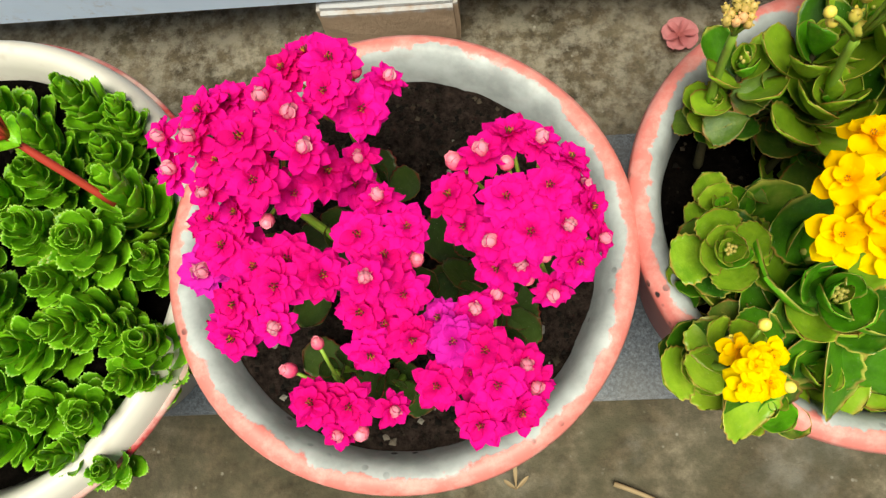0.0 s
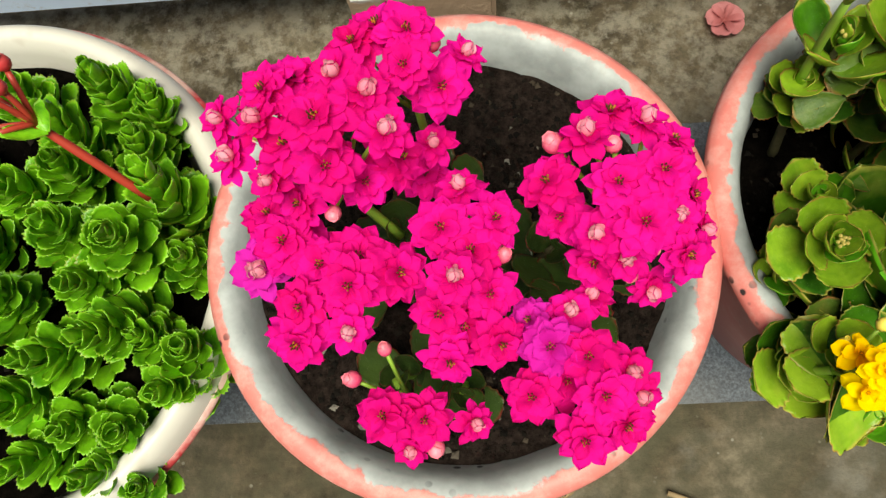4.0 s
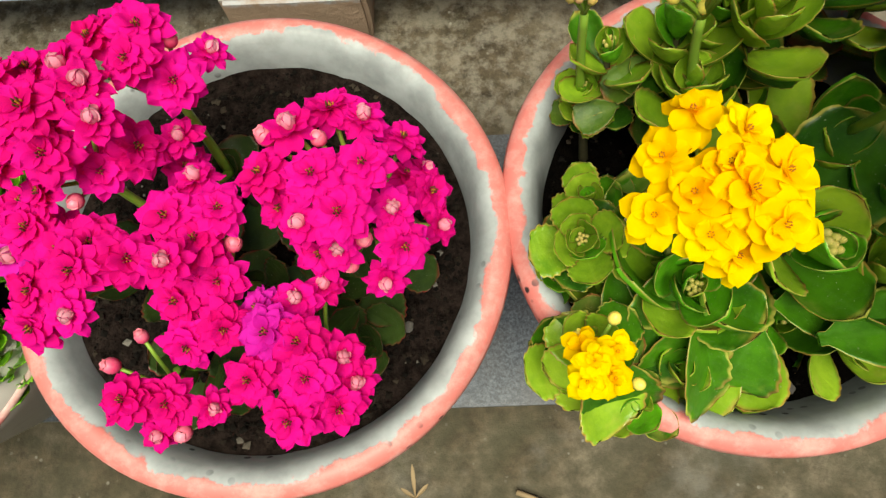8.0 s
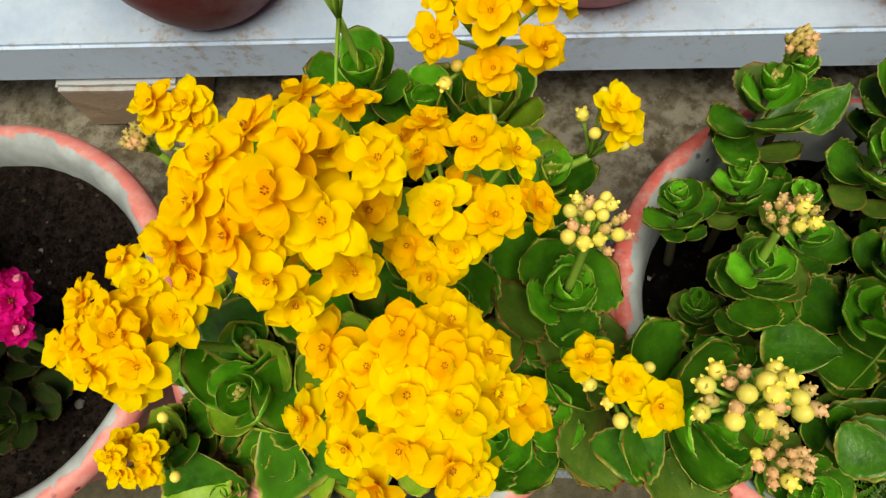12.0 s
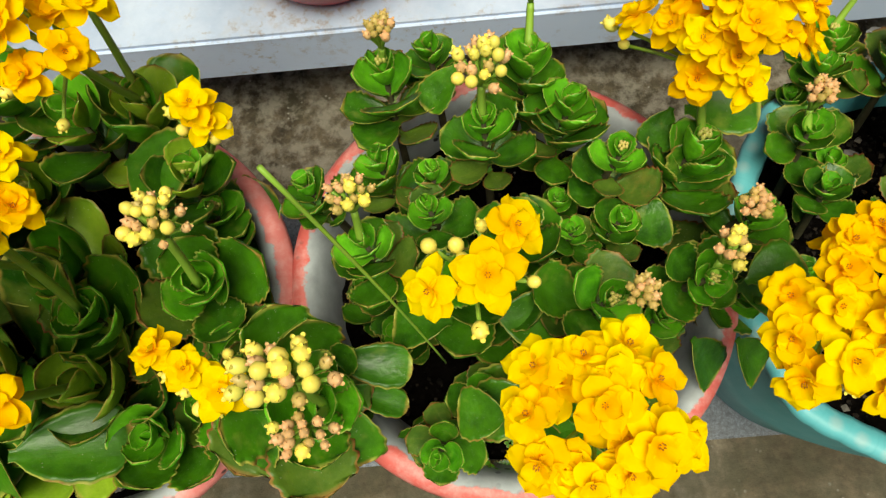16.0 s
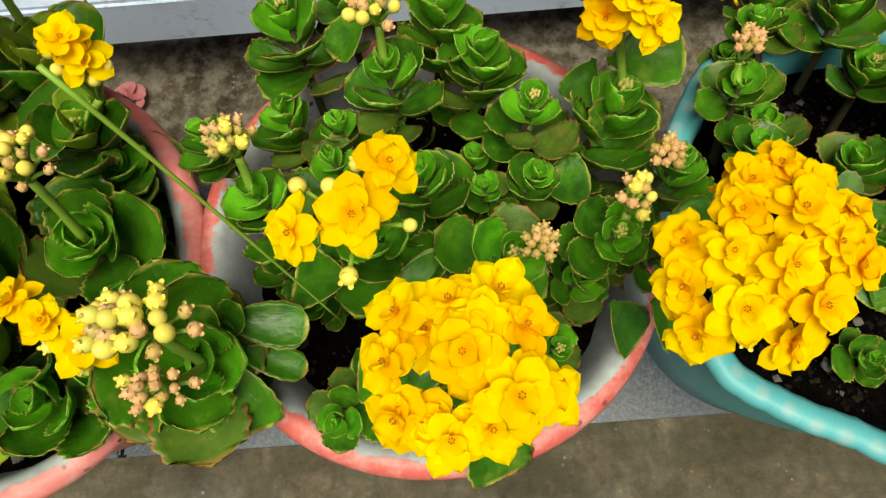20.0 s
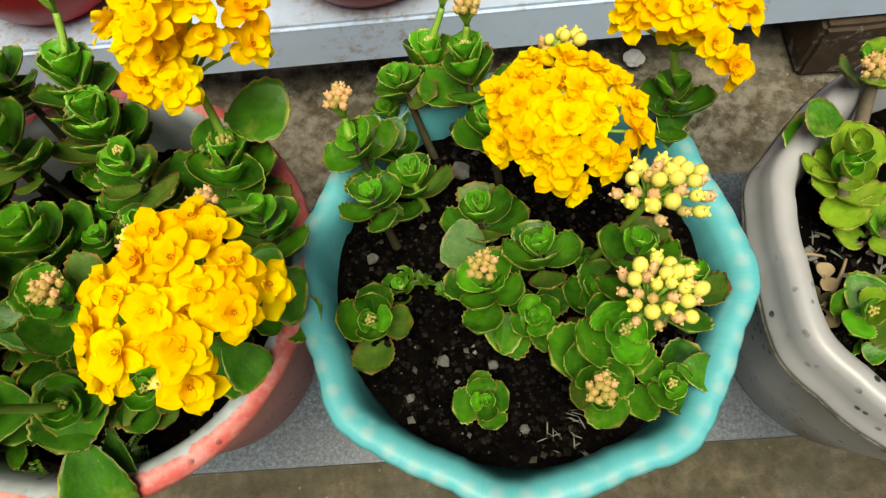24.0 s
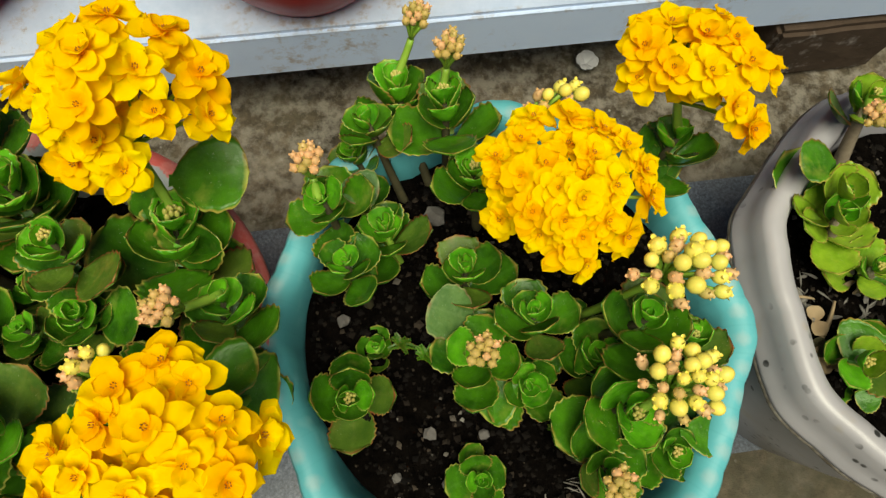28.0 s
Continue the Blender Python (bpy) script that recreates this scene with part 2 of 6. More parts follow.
def pot_paint(name, split, under, paint, worn=0.03):
    """Paint on the outside of the rim, worn through to the pale slip within radius split."""
    m = Mat(name, 0.38, 0.5)
    sep = m.t.nodes.new("ShaderNodeSeparateXYZ")
    m.link(m.where(), sep.inputs[0])
    flat = m.t.nodes.new("ShaderNodeCombineXYZ")
    m.link(sep.outputs[0], flat.inputs[0])
    m.link(sep.outputs[1], flat.inputs[1])
    ln = m.t.nodes.new("ShaderNodeVectorMath")
    ln.operation = "LENGTH"
    m.link(flat.outputs[0], ln.inputs[0])
    wob = m.math("MULTIPLY", m.math("SUBTRACT", m.noise(28, 6, 0.65), 0.5), worn)
    edge = m.math("ADD", m.math("SUBTRACT", ln.outputs["Value"], split), wob)
    mask = m.ramp(m.math("ADD", m.math("MULTIPLY", edge, 220.0), 0.5), [(0.35, 0.0), (0.65, 1.0)])
    pale = m.mix(m.ramp(m.noise(45, 5), [(0.35, 0.0), (0.65, 1.0)]), tuple(1.12 * v for v in under), tuple(0.72 * v for v in under))
    film = m.ramp(m.noise(75, 5, 0.7), [(0.45, 0.0), (0.72, 1.0)])
    red = m.mix(m.math("MULTIPLY", film, 0.6), paint, (0.68, 0.442, 0.408))
    c = m.mix(mask, pale, red)
    chip = m.math("MULTIPLY", m.specks(120, 0.26), m.ramp(m.noise(12, 4, 0.6), [(0.53, 0.0), (0.61, 1.0)]))
    c = m.mix(chip, c, (0.02125, 0.02125, 0.0238))
    grime = m.ramp(m.noise(30, 5, 0.7), [(0.55, 0.0), (0.8, 1.0)])
    c = m.mix(m.math("MULTIPLY", grime, 0.35), c, (0.204, 0.1785, 0.153))
    m.color(c)
    m.rough(m.math("ADD", m.math("MULTIPLY", film, 0.2), 0.48))
    m.bump(m.math("ADD", mask, m.noise(90, 4)), 0.25, 0.0008)
    return m.m


PINK_RIM = pot_paint("worn_pink_rim_paint", 0.1195, (0.37, 0.405, 0.42), (0.612, 0.187, 0.17))
PINK_BODY = pot_paint("pink_pot_paint", 0.0, (0.425, 0.425, 0.425), (0.578, 0.187, 0.17))
RED_RIM = pot_paint("worn_red_rim_paint", 0.1165, (0.37, 0.405, 0.42), (0.561, 0.1105, 0.0935))


def glaze(name, a, b, spot, chips, rough=0.22, dots=0, dot=(0, 0, 0), worn=0.46):
    m = Mat(name, rough, 0.5)
    c = m.mix(m.noise(22, 4), a, b)
    c = m.mix(m.math("MULTIPLY", m.ramp(m.noise(55, 2), [(0.60, 0.0), (0.72, 1.0)]), 0.45), c, spot)
    if dots:
        sep = m.t.nodes.new("ShaderNodeSeparateXYZ")
        m.link(m.where(), sep.inputs[0])
        ang = m.math("MULTIPLY", m.math("ARCTAN2", sep.outputs[1], sep.outputs[0]), dots / (2 * math.pi))
        along = m.math("SUBTRACT", m.math("FRACT", m.math("ADD", ang, 100.0)), 0.5)
        rad = m.math("SQRT", m.math("ADD", m.math("MULTIPLY", sep.outputs[0], sep.outputs[0]), m.math("MULTIPLY", sep.outputs[1], sep.outputs[1])))
        off = m.math("MULTIPLY", m.math("SUBTRACT", rad, 0.1185), 70.0)
        far = m.math("SQRT", m.math("ADD", m.math("MULTIPLY", along, along), m.math("MULTIPLY", off, off)))
        far = m.math("ADD", far, m.math("MULTIPLY", m.math("SUBTRACT", m.noise(260, 3), 0.5), 0.25))
        c = m.mix(m.math("MULTIPLY", m.ramp(far, [(0.12, 1.0), (0.34, 0.0)]), 0.30), c, dot)
        groove = m.ramp(m.math("ABSOLUTE", along), [(0.44, 0.0), (0.5, 1.0)])
        c = m.mix(m.math("MULTIPLY", groove, 0.3), c, a)
    chip = m.math("MULTIPLY", m.specks(120, 0.26), m.ramp(m.noise(18, 3), [(worn, 0.0), (worn + 0.08, 1.0)]))
    c = m.mix(chip, c, chips)
    m.color(c)
    m.rough(m.math("ADD", m.math("MULTIPLY", m.noise(35, 4), 0.25), rough - 0.05))
    m.bump(m.noise(60, 4), 0.12, 0.001)
    return m.m


TURQUOISE = glaze("turquoise_glaze", (0.070, 0.335, 0.365), (0.125, 0.45, 0.49), (0.22, 0.50, 0.52), (0.0425, 0.0935, 0.102), 0.42, 52, (0.45, 0.44, 0.40), worn=0.66)
WHITE_GLAZE = glaze("greyish_white_glaze", (0.27, 0.262, 0.275), (0.43, 0.42, 0.44), (0.33, 0.28, 0.19), (0.03, 0.03, 0.03), 0.3, worn=0.50)
worn_edge = Mat("worn_brown_rim_edge", 0.7)
worn_edge.color(worn_edge.mix(worn_edge.ramp(worn_edge.noise(90, 5, 0.7), [(0.40, 0.0), (0.62, 1.0)]), (0.085, 0.070, 0.050), (0.33, 0.30, 0.25)))
WORN_EDGE = worn_edge.m
CREAM = glaze("cream_pot_paint", (0.527, 0.51, 0.4675), (0.612, 0.595, 0.561), (0.442, 0.3995, 0.357), (0.255, 0.17, 0.153), 0.35, worn=0.62)
red_line = Mat("worn_red_edge_paint", 0.4)
red_line.color(red_line.mix(red_line.ramp(red_line.noise(22, 5, 0.7), [(0.42, 0.0), (0.60, 1.0)]), (0.36, 0.035, 0.04), (0.52, 0.34, 0.31)))
RED_LINE = red_line.m
plastic = Mat("deep_red_plastic", 0.28, 0.3)
dusty = plastic.ramp(plastic.noise(25, 6, 0.7), [(0.48, 0.0), (0.85, 1.0)])
plastic.color(plastic.mix(plastic.math("MULTIPLY", dusty, 0.16), (0.54, 0.006, 0.009), (0.42, 0.08, 0.07)))
plastic.rough(plastic.math("ADD", plastic.math("MULTIPLY", dusty, 0.3), 0.34))
RED_PLASTIC = plastic.m
dusted = Mat("dusty_red_plastic", 0.5, 0.4)
veil = dusted.ramp(dusted.noise(32, 6, 0.75), [(0.35, 0.0), (0.75, 1.0)])
dusted.color(dusted.mix(dusted.math("MULTIPLY", veil, 0.75), (0.221, 0.017, 0.02125), (0.34, 0.187, 0.187)))
DUSTY_PLASTIC = dusted.m

ground_mat = Mat("stained_concrete", 0.85, 0.25)
broad = ground_mat.ramp(ground_mat.noise(9, 5, 0.65), [(0.32, (0.03748, 0.02792, 0.01523)), (0.5, (0.1166, 0.09279, 0.06011)), (0.68, (0.2166, 0.1848, 0.1347))])
fine = ground_mat.ramp(ground_mat.noise(75, 6, 0.75), [(0.33, 0.25), (0.62, 1.0)])
g = ground_mat.mix(0.85, broad, fine, "MULTIPLY")
moss = ground_mat.ramp(ground_mat.noise(16, 5, 0.7), [(0.52, 0.0), (0.70, 1.0)])
g = ground_mat.mix(ground_mat.math("MULTIPLY", moss, 0.45), g, (0.04675, 0.0493, 0.0238))
pale = ground_mat.math("MULTIPLY", ground_mat.specks(130, 0.2), ground_mat.ramp(ground_mat.noise(40, 3), [(0.55, 0.0), (0.68, 1.0)]))
g = ground_mat.mix(ground_mat.math("MULTIPLY", pale, 0.7), g, (0.357, 0.3485, 0.306))
lime = ground_mat.ramp(ground_mat.noise(6, 6, 0.7), [(0.56, 0.0), (0.70, 1.0)])
g = ground_mat.mix(ground_mat.math("MULTIPLY", lime, 0.4), g, (0.27, 0.265, 0.235))
spot = ground_mat.t.nodes.new("ShaderNodeSeparateXYZ")
ground_mat.link(ground_mat.where(), spot.inputs[0])
crust = ground_mat.ramp(ground_mat.noise(55, 7, 0.7), [(0.44, 0.0), (0.60, 1.0)])
# paler blotches towards the rear, a darker olive tone towards the front
rearward = ground_mat.ramp(ground_mat.math("ADD", ground_mat.math("MULTIPLY", spot.outputs[1], 4.0), ground_mat.math("MULTIPLY", ground_mat.math("SUBTRACT", ground_mat.noise(7, 5, 0.65), 0.5), 1.2)), [(0.55, 0.0), (1.15, 1.0)])
g = ground_mat.mix(ground_mat.math("MULTIPLY", ground_mat.math("MULTIPLY", rearward, crust), 0.55), g, (0.30, 0.275, 0.225))
film = ground_mat.math("MULTIPLY", ground_mat.math("SUBTRACT", 1.0, rearward), ground_mat.ramp(ground_mat.noise(34, 6, 0.7), [(0.40, 0.2), (0.60, 1.0)]))
g = ground_mat.mix(ground_mat.math("MULTIPLY", film, 0.72), g, (0.055, 0.052, 0.032))
ground_mat.color(g)
ground_mat.bump(ground_mat.math("ADD", ground_mat.noise(90, 6, 0.75), ground_mat.math("MULTIPLY", ground_mat.noise(420, 3, 0.7), 0.35)), 0.6, 0.004)
CONCRETE = ground_mat.m

slab_mat = Mat("grey_granite", 0.45, 0.45)
s = slab_mat.ramp(slab_mat.noise(420, 4, 0.8), [(0.34, (0.02473, 0.03124, 0.04276)), (0.52, (0.07833, 0.09639, 0.1243)), (0.7, (0.1731, 0.2009, 0.2436))])
s = slab_mat.mix(slab_mat.ramp(slab_mat.noise(14, 5), [(0.4, 0.0), (0.75, 0.55)]), s, (0.1105, 0.1062, 0.102))
slab_mat.color(s)
slab_mat.bump(slab_mat.noise(300, 4), 0.3, 0.0008)
GRANITE = slab_mat.m

beam_mat = Mat("whitewashed_beam_paint", 0.5, 0.4)
sep = beam_mat.t.nodes.new("ShaderNodeSeparateXYZ")
beam_mat.link(beam_mat.where(), sep.inputs[0])
# front coloured paler and bluer than the top to make up for weak light
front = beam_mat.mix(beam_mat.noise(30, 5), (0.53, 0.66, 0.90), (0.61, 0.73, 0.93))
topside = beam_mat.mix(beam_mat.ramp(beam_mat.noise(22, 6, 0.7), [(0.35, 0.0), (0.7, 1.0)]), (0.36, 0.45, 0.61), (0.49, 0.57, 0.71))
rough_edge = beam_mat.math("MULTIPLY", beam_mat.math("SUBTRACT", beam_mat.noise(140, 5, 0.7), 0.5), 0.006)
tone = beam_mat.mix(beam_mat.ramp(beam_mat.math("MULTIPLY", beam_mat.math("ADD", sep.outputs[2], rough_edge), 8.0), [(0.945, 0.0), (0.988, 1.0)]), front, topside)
stain = beam_mat.ramp(beam_mat.noise(16, 6, 0.75), [(0.55, 0.0), (0.72, 1.0)])
tone = beam_mat.mix(beam_mat.math("MULTIPLY", stain, 0.35), tone, (0.46, 0.40, 0.33))
rust = beam_mat.math("MULTIPLY", beam_mat.ramp(beam_mat.noise(110, 5, 0.75), [(0.55, 0.0), (0.68, 1.0)]), beam_mat.ramp(beam_mat.noise(11, 5, 0.7), [(0.52, 0.0), (0.62, 1.0)]))
lip = beam_mat.ramp(beam_mat.math("MULTIPLY", beam_mat.math("ABSOLUTE", beam_mat.math("SUBTRACT", beam_mat.math("SUBTRACT", sep.outputs[2], sep.outputs[1]), -0.2155)), 100.0), [(0.15, 1.0), (0.55, 0.0)])
flake = beam_mat.math("MULTIPLY", beam_mat.math("MULTIPLY", lip, 0.8), beam_mat.ramp(beam_mat.noise(70, 5, 0.7), [(0.55, 0.0), (0.64, 1.0)]))
tone = beam_mat.mix(beam_mat.math("MULTIPLY", beam_mat.math("MAXIMUM", rust, flake), 0.70), tone, (0.26, 0.16, 0.065))
def ring_stain(cx, cy, radius, width):
    """How near a point of the beam lies to a ring on its top."""
    dx, dy = beam_mat.math("SUBTRACT", sep.outputs[0], cx), beam_mat.math("SUBTRACT", sep.outputs[1], cy)
    d = beam_mat.math("SQRT", beam_mat.math("ADD", beam_mat.math("MULTIPLY", dx, dx), beam_mat.math("MULTIPLY", dy, dy)))
    off = beam_mat.math("ADD", beam_mat.math("ABSOLUTE", beam_mat.math("SUBTRACT", d, radius)), beam_mat.math("MULTIPLY", beam_mat.math("SUBTRACT", beam_mat.noise(120, 4), 0.5), width * 0.8))
    return beam_mat.ramp(beam_mat.math("MULTIPLY", off, 0.5 / width), [(0.15, 1.0), (0.5, 0.0)])


feet = 0.0
for cx, cy in ((0.040, 0.403), (0.349, 0.415), (0.612, 0.403), (0.884, 0.412)):
    feet = beam_mat.math("MAXIMUM", feet, ring_stain(cx, cy, 0.062, 0.022))
feet = beam_mat.math("MULTIPLY", feet, beam_mat.ramp(beam_mat.noise(65, 6, 0.75), [(0.50, 0.0), (0.66, 1.0)]))
tone = beam_mat.mix(beam_mat.math("MULTIPLY", feet, 0.75), tone, (0.30, 0.185, 0.085))
rings = 0.0
for cx, cy, radius in ((0.756, 0.371, 0.006), (0.777, 0.360, 0.005), (0.801, 0.370, 0.007), (0.795, 0.384, 0.005), (0.780, 0.385, 0.006), (0.768, 0.374, 0.004)):
    rings = beam_mat.math("MAXIMUM", rings, ring_stain(cx, cy, radius, 0.0012))
tone = beam_mat.mix(beam_mat.math("MULTIPLY", rings, 0.20), tone, (0.30, 0.28, 0.25))
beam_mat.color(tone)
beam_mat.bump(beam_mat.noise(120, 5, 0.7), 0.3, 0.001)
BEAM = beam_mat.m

brick_mat = Mat("tan_brick", 0.85, 0.2)
sep = brick_mat.t.nodes.new("ShaderNodeSeparateXYZ")
brick_mat.link(brick_mat.where(), sep.inputs[0])
b = brick_mat.mix(brick_mat.noise(60, 6, 0.7), (0.255, 0.1785, 0.1275), (0.391, 0.2975, 0.221))
wash = brick_mat.math("ADD", sep.outputs[2], brick_mat.math("MULTIPLY", brick_mat.math("SUBTRACT", brick_mat.noise(110, 5, 0.7), 0.5), 0.018))
b = brick_mat.mix(brick_mat.ramp(brick_mat.math("MULTIPLY", wash, 10.0), [(0.62, 0.0), (0.68, 0.9)]), b, (0.391, 0.408, 0.442))
brick_mat.color(b)
brick_mat.bump(brick_mat.noise(200, 5, 0.7), 0.6, 0.002)
BRICK = brick_mat.m
# the shade under the beam is put into this brick's dark colour
shaded = Mat("shade_dark_brick", 0.85, 0.2)
g = shaded.mix(shaded.noise(60, 6, 0.7), (0.022, 0.015, 0.010), (0.085, 0.058, 0.040))
g = shaded.mix(shaded.ramp(shaded.noise(24, 5, 0.7), [(0.56, 0.0), (0.66, 0.8)]), g, (0.32, 0.29, 0.27))
shaded.color(g)
shaded.bump(shaded.noise(200, 5, 0.7), 0.6, 0.002)
DARK_BRICK = shaded.m
DRY_PETAL = petal_material("fallen_pink_petal", (0.55, 0.16, 0.18), (0.70, 0.30, 0.32), (0.42, 0.12, 0.12))
STRAW = Mat("dry_straw", 0.8).color((0.289, 0.2125, 0.119)).m
ash = Mat("pale_dry_scraps", 0.8, 0.2)
ash.color(ash.mix(ash.noise(260, 4), (0.07, 0.065, 0.055), (0.20, 0.19, 0.17)))
ASH = ash.m
ROOT = Mat("pale_dry_root", 0.8, 0.2).color((0.19, 0.175, 0.15)).m
CHALK = Mat("white_paper_scrap", 0.8).color((0.578, 0.578, 0.578)).m


# ---- building helpers ----
def mesh(name, verts, faces, mats, smooth=True, uvs=None, slots=None):
    me = bpy.data.meshes.new(name)
    me.from_pydata([tuple(v) for v in verts], [], faces)
    for m in mats:
        me.materials.append(m)
    if slots is not None:
        me.polygons.foreach_set("material_index", slots)
    if uvs is not None:
        layer = me.uv_layers.new(name="UVMap")
        for loop in me.loops:
            layer.data[loop.index].uv = uvs[loop.vertex_index]
    if smooth:
        me.polygons.foreach_set("use_smooth", [True] * len(me.polygons))
    me.update()
    return me


def part(name, me, parent, m=None, label=""):
    """One mesh object under a thing or a part; m is its pose relative to the parent."""
    ob = new(name, me)
    ob.parent = parent
    if m is not None:
        ob.matrix_basis = m
    return tagged(ob, label)


def lathe(profile, seg, shape=None):
    """Vertices and faces of a turned form; profile runs (r, z); shape(theta, r, z) may change the radius."""
    vs, fs = [], []
    n = len(profile)
    for i in range(seg):
        th = 2 * math.pi * i / seg
        for r, z in profile:
            rr = shape(th, r, z) if shape else r
            vs.append((rr * math.cos(th), rr * math.sin(th), z))
    for i in range(seg):
        j = (i + 1) % seg
        for k in range(n - 1):
            fs.append((i * n + k, j * n + k, j * n + k + 1, i * n + k + 1))
    return vs, fs


def tube(points, radii, sides=6):
    """A bent round stem through the points."""
    vs, fs = [], []
    pts = [Vector(p) for p in points]
    for i, p in enumerate(pts):
        d = (pts[min(i + 1, len(pts) - 1)] - pts[max(i - 1, 0)]).normalized()
        a = d.cross(Vector((0.3, 1, 0.2))).normalized()
        c = d.cross(a)
        for k in range(sides):
            th = 2 * math.pi * k / sides
            vs.append(p + (a * math.cos(th) + c * math.sin(th)) * radii[i])
    for i in range(len(pts) - 1):
        for k in range(sides):
            q = (k + 1) % sides
            fs.append((i * sides + k, i * sides + q, (i + 1) * sides + q, (i + 1) * sides + k))
    fs.append(tuple(range(sides - 1, -1, -1)))
    fs.append(tuple((len(pts) - 1) * sides + k for k in range(sides)))
    return vs, fs


def bend(a, c, sag, n=6):
    """Points of a gently bowed line from a to c; sag moves its middle."""
    a, c, mid = Vector(a), Vector(c), (Vector(a) + Vector(c)) / 2 + Vector(sag)
    return [a * (1 - t) ** 2 + mid * (2 * t * (1 - t)) + c * t ** 2 for t in (i / n for i in range(n + 1))]


def merge(*pieces):
    vs, fs = [], []
    for v, f in pieces:
        k = len(vs)
        vs += list(v)
        fs += [tuple(i + k for i in q) for q in f]
    return vs, fs


def box(x0, x1, y0, y1, z0, z1, bevel, steps=2):
    bm = bmesh.new()
    bmesh.ops.create_cube(bm, size=1.0)
    for v in bm.verts:
        v.co = ((x0 + x1) / 2 + v.co.x * (x1 - x0), (y0 + y1) / 2 + v.co.y * (y1 - y0), (z0 + z1) / 2 + v.co.z * (z1 - z0))
    bmesh.ops.bevel(bm, geom=bm.edges[:], offset=bevel, segments=steps, affect="EDGES")
    return bm


def solid(name, bm, material):
    me = bpy.data.meshes.new(name)
    bm.to_mesh(me)
    bm.free()
    me.materials.append(material)
    return me


# ---- ground, slab, beam, bricks ----
def ground_sheet():
    xs = [-400, -60, -10, -3] + [-1.2 + 0.04 * i for i in range(81)] + [4, 10, 60, 400]
    ys = [-400, -60, -10, -3] + [-1.0 + 0.04 * i for i in range(61)] + [4, 10, 60, 400]
    vs = []
    for y in ys:
        for x in xs:
            near = abs(x - 0.3) < 1.4 and abs(y) < 1.0
            vs.append((x, y, 0.0025 * (noise.noise((x * 9, y * 9, 0.3)) - 0.6) if near else -0.002))
    n = len(xs)
    fs = [(j * n + i, j * n + i + 1, (j + 1) * n + i + 1, (j + 1) * n + i) for j in range(len(ys) - 1) for i in range(n - 1)]
    return tagged(new("ground", mesh("ground", vs, fs, [CONCRETE])), "stained grey-brown concrete ground with moss", "ground", kind="structure")


ground_sheet()
slab = new("pavement")
tagged(slab, "strip of speckled grey granite slabs under the pots", "pavement", kind="structure")
for x0, x1 in ((-0.90, -0.302), (-0.299, 0.205), (0.208, 0.705), (0.708, 1.24), (1.243, 1.60)):
    part("slab", solid("slab", box(x0, x1, 0.009, 0.232, -0.02, 0.015, 0.002), GRANITE), slab)


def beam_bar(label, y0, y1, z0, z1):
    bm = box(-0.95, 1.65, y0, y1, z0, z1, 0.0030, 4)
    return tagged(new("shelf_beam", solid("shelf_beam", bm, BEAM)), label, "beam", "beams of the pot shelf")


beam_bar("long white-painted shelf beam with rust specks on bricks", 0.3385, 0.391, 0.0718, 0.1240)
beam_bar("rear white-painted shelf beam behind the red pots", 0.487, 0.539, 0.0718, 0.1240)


def brick(x0, x1, y0, y1, material=BRICK, label="tan brick with whitewashed top edge under the beam"):
    bm = box(x0, x1, y0, y1, 0.0, 0.070, 0.004)
    bmesh.ops.subdivide_edges(bm, edges=bm.edges[:], cuts=3, use_grid_fill=True)
    for v in bm.verts:
        v.co += Vector((noise.noise(v.co * 40), noise.noise(v.co * 40 + Vector((7, 0, 0))), 0)) * 0.0018
    return tagged(new("brick", solid("brick", bm, material)), label, "brick", "bricks under the beam")


brick(-0.129, -0.009, 0.331, 0.560)
brick(0.992, 1.112, 0.331, 0.560, DARK_BRICK, "brick with whitewash traces under the beam, coloured dark for shade")


# ---- pots ----
def pot(name, label, category, place, parts, seg=96, shape=None):
    root = new(name)
    root.location = place
    tagged(root, label, category, "row of flower pots on the slab")
    for pname, profile, mats, plabel in parts:
        vs, fs = lathe(profile, seg, shape)
        part(pname, mesh(pname, vs, fs, mats), root, None, plabel)
    return root


def pink_parts(rim, body, k):
    h = 0.2005
    parts = (
        ("body", [(0.0, 0.0), (0.078, 0.0), (0.083, 0.004), (0.098, 0.10), (0.109, h - 0.022), (0.112, h - 0.014), (0.108, h - 0.012), (0.099, h - 0.05), (0.094, h - 0.09)], [body], ""),
        ("rim", [(0.110, h - 0.020), (0.118, h - 0.019), (0.1228, h - 0.015), (0.1250, h - 0.009), (0.1240, h - 0.004), (0.1205, h - 0.0008), (0.116, h), (0.1125, h - 0.0015), (0.1095, h - 0.005), (0.1065, h - 0.013), (0.1035, h - 0.026), (0.1000, h - 0.045)], [rim], "thick rounded rim with worn paint"),
    )
    return tuple((n, [(r * k, z) for r, z in profile], mats, label) for n, profile, mats, label in parts)


def wobble(th, r, z):
    return r * (1 + 0.004 * math.sin(2 * th + 0.6) + 0.003 * math.sin(5 * th))


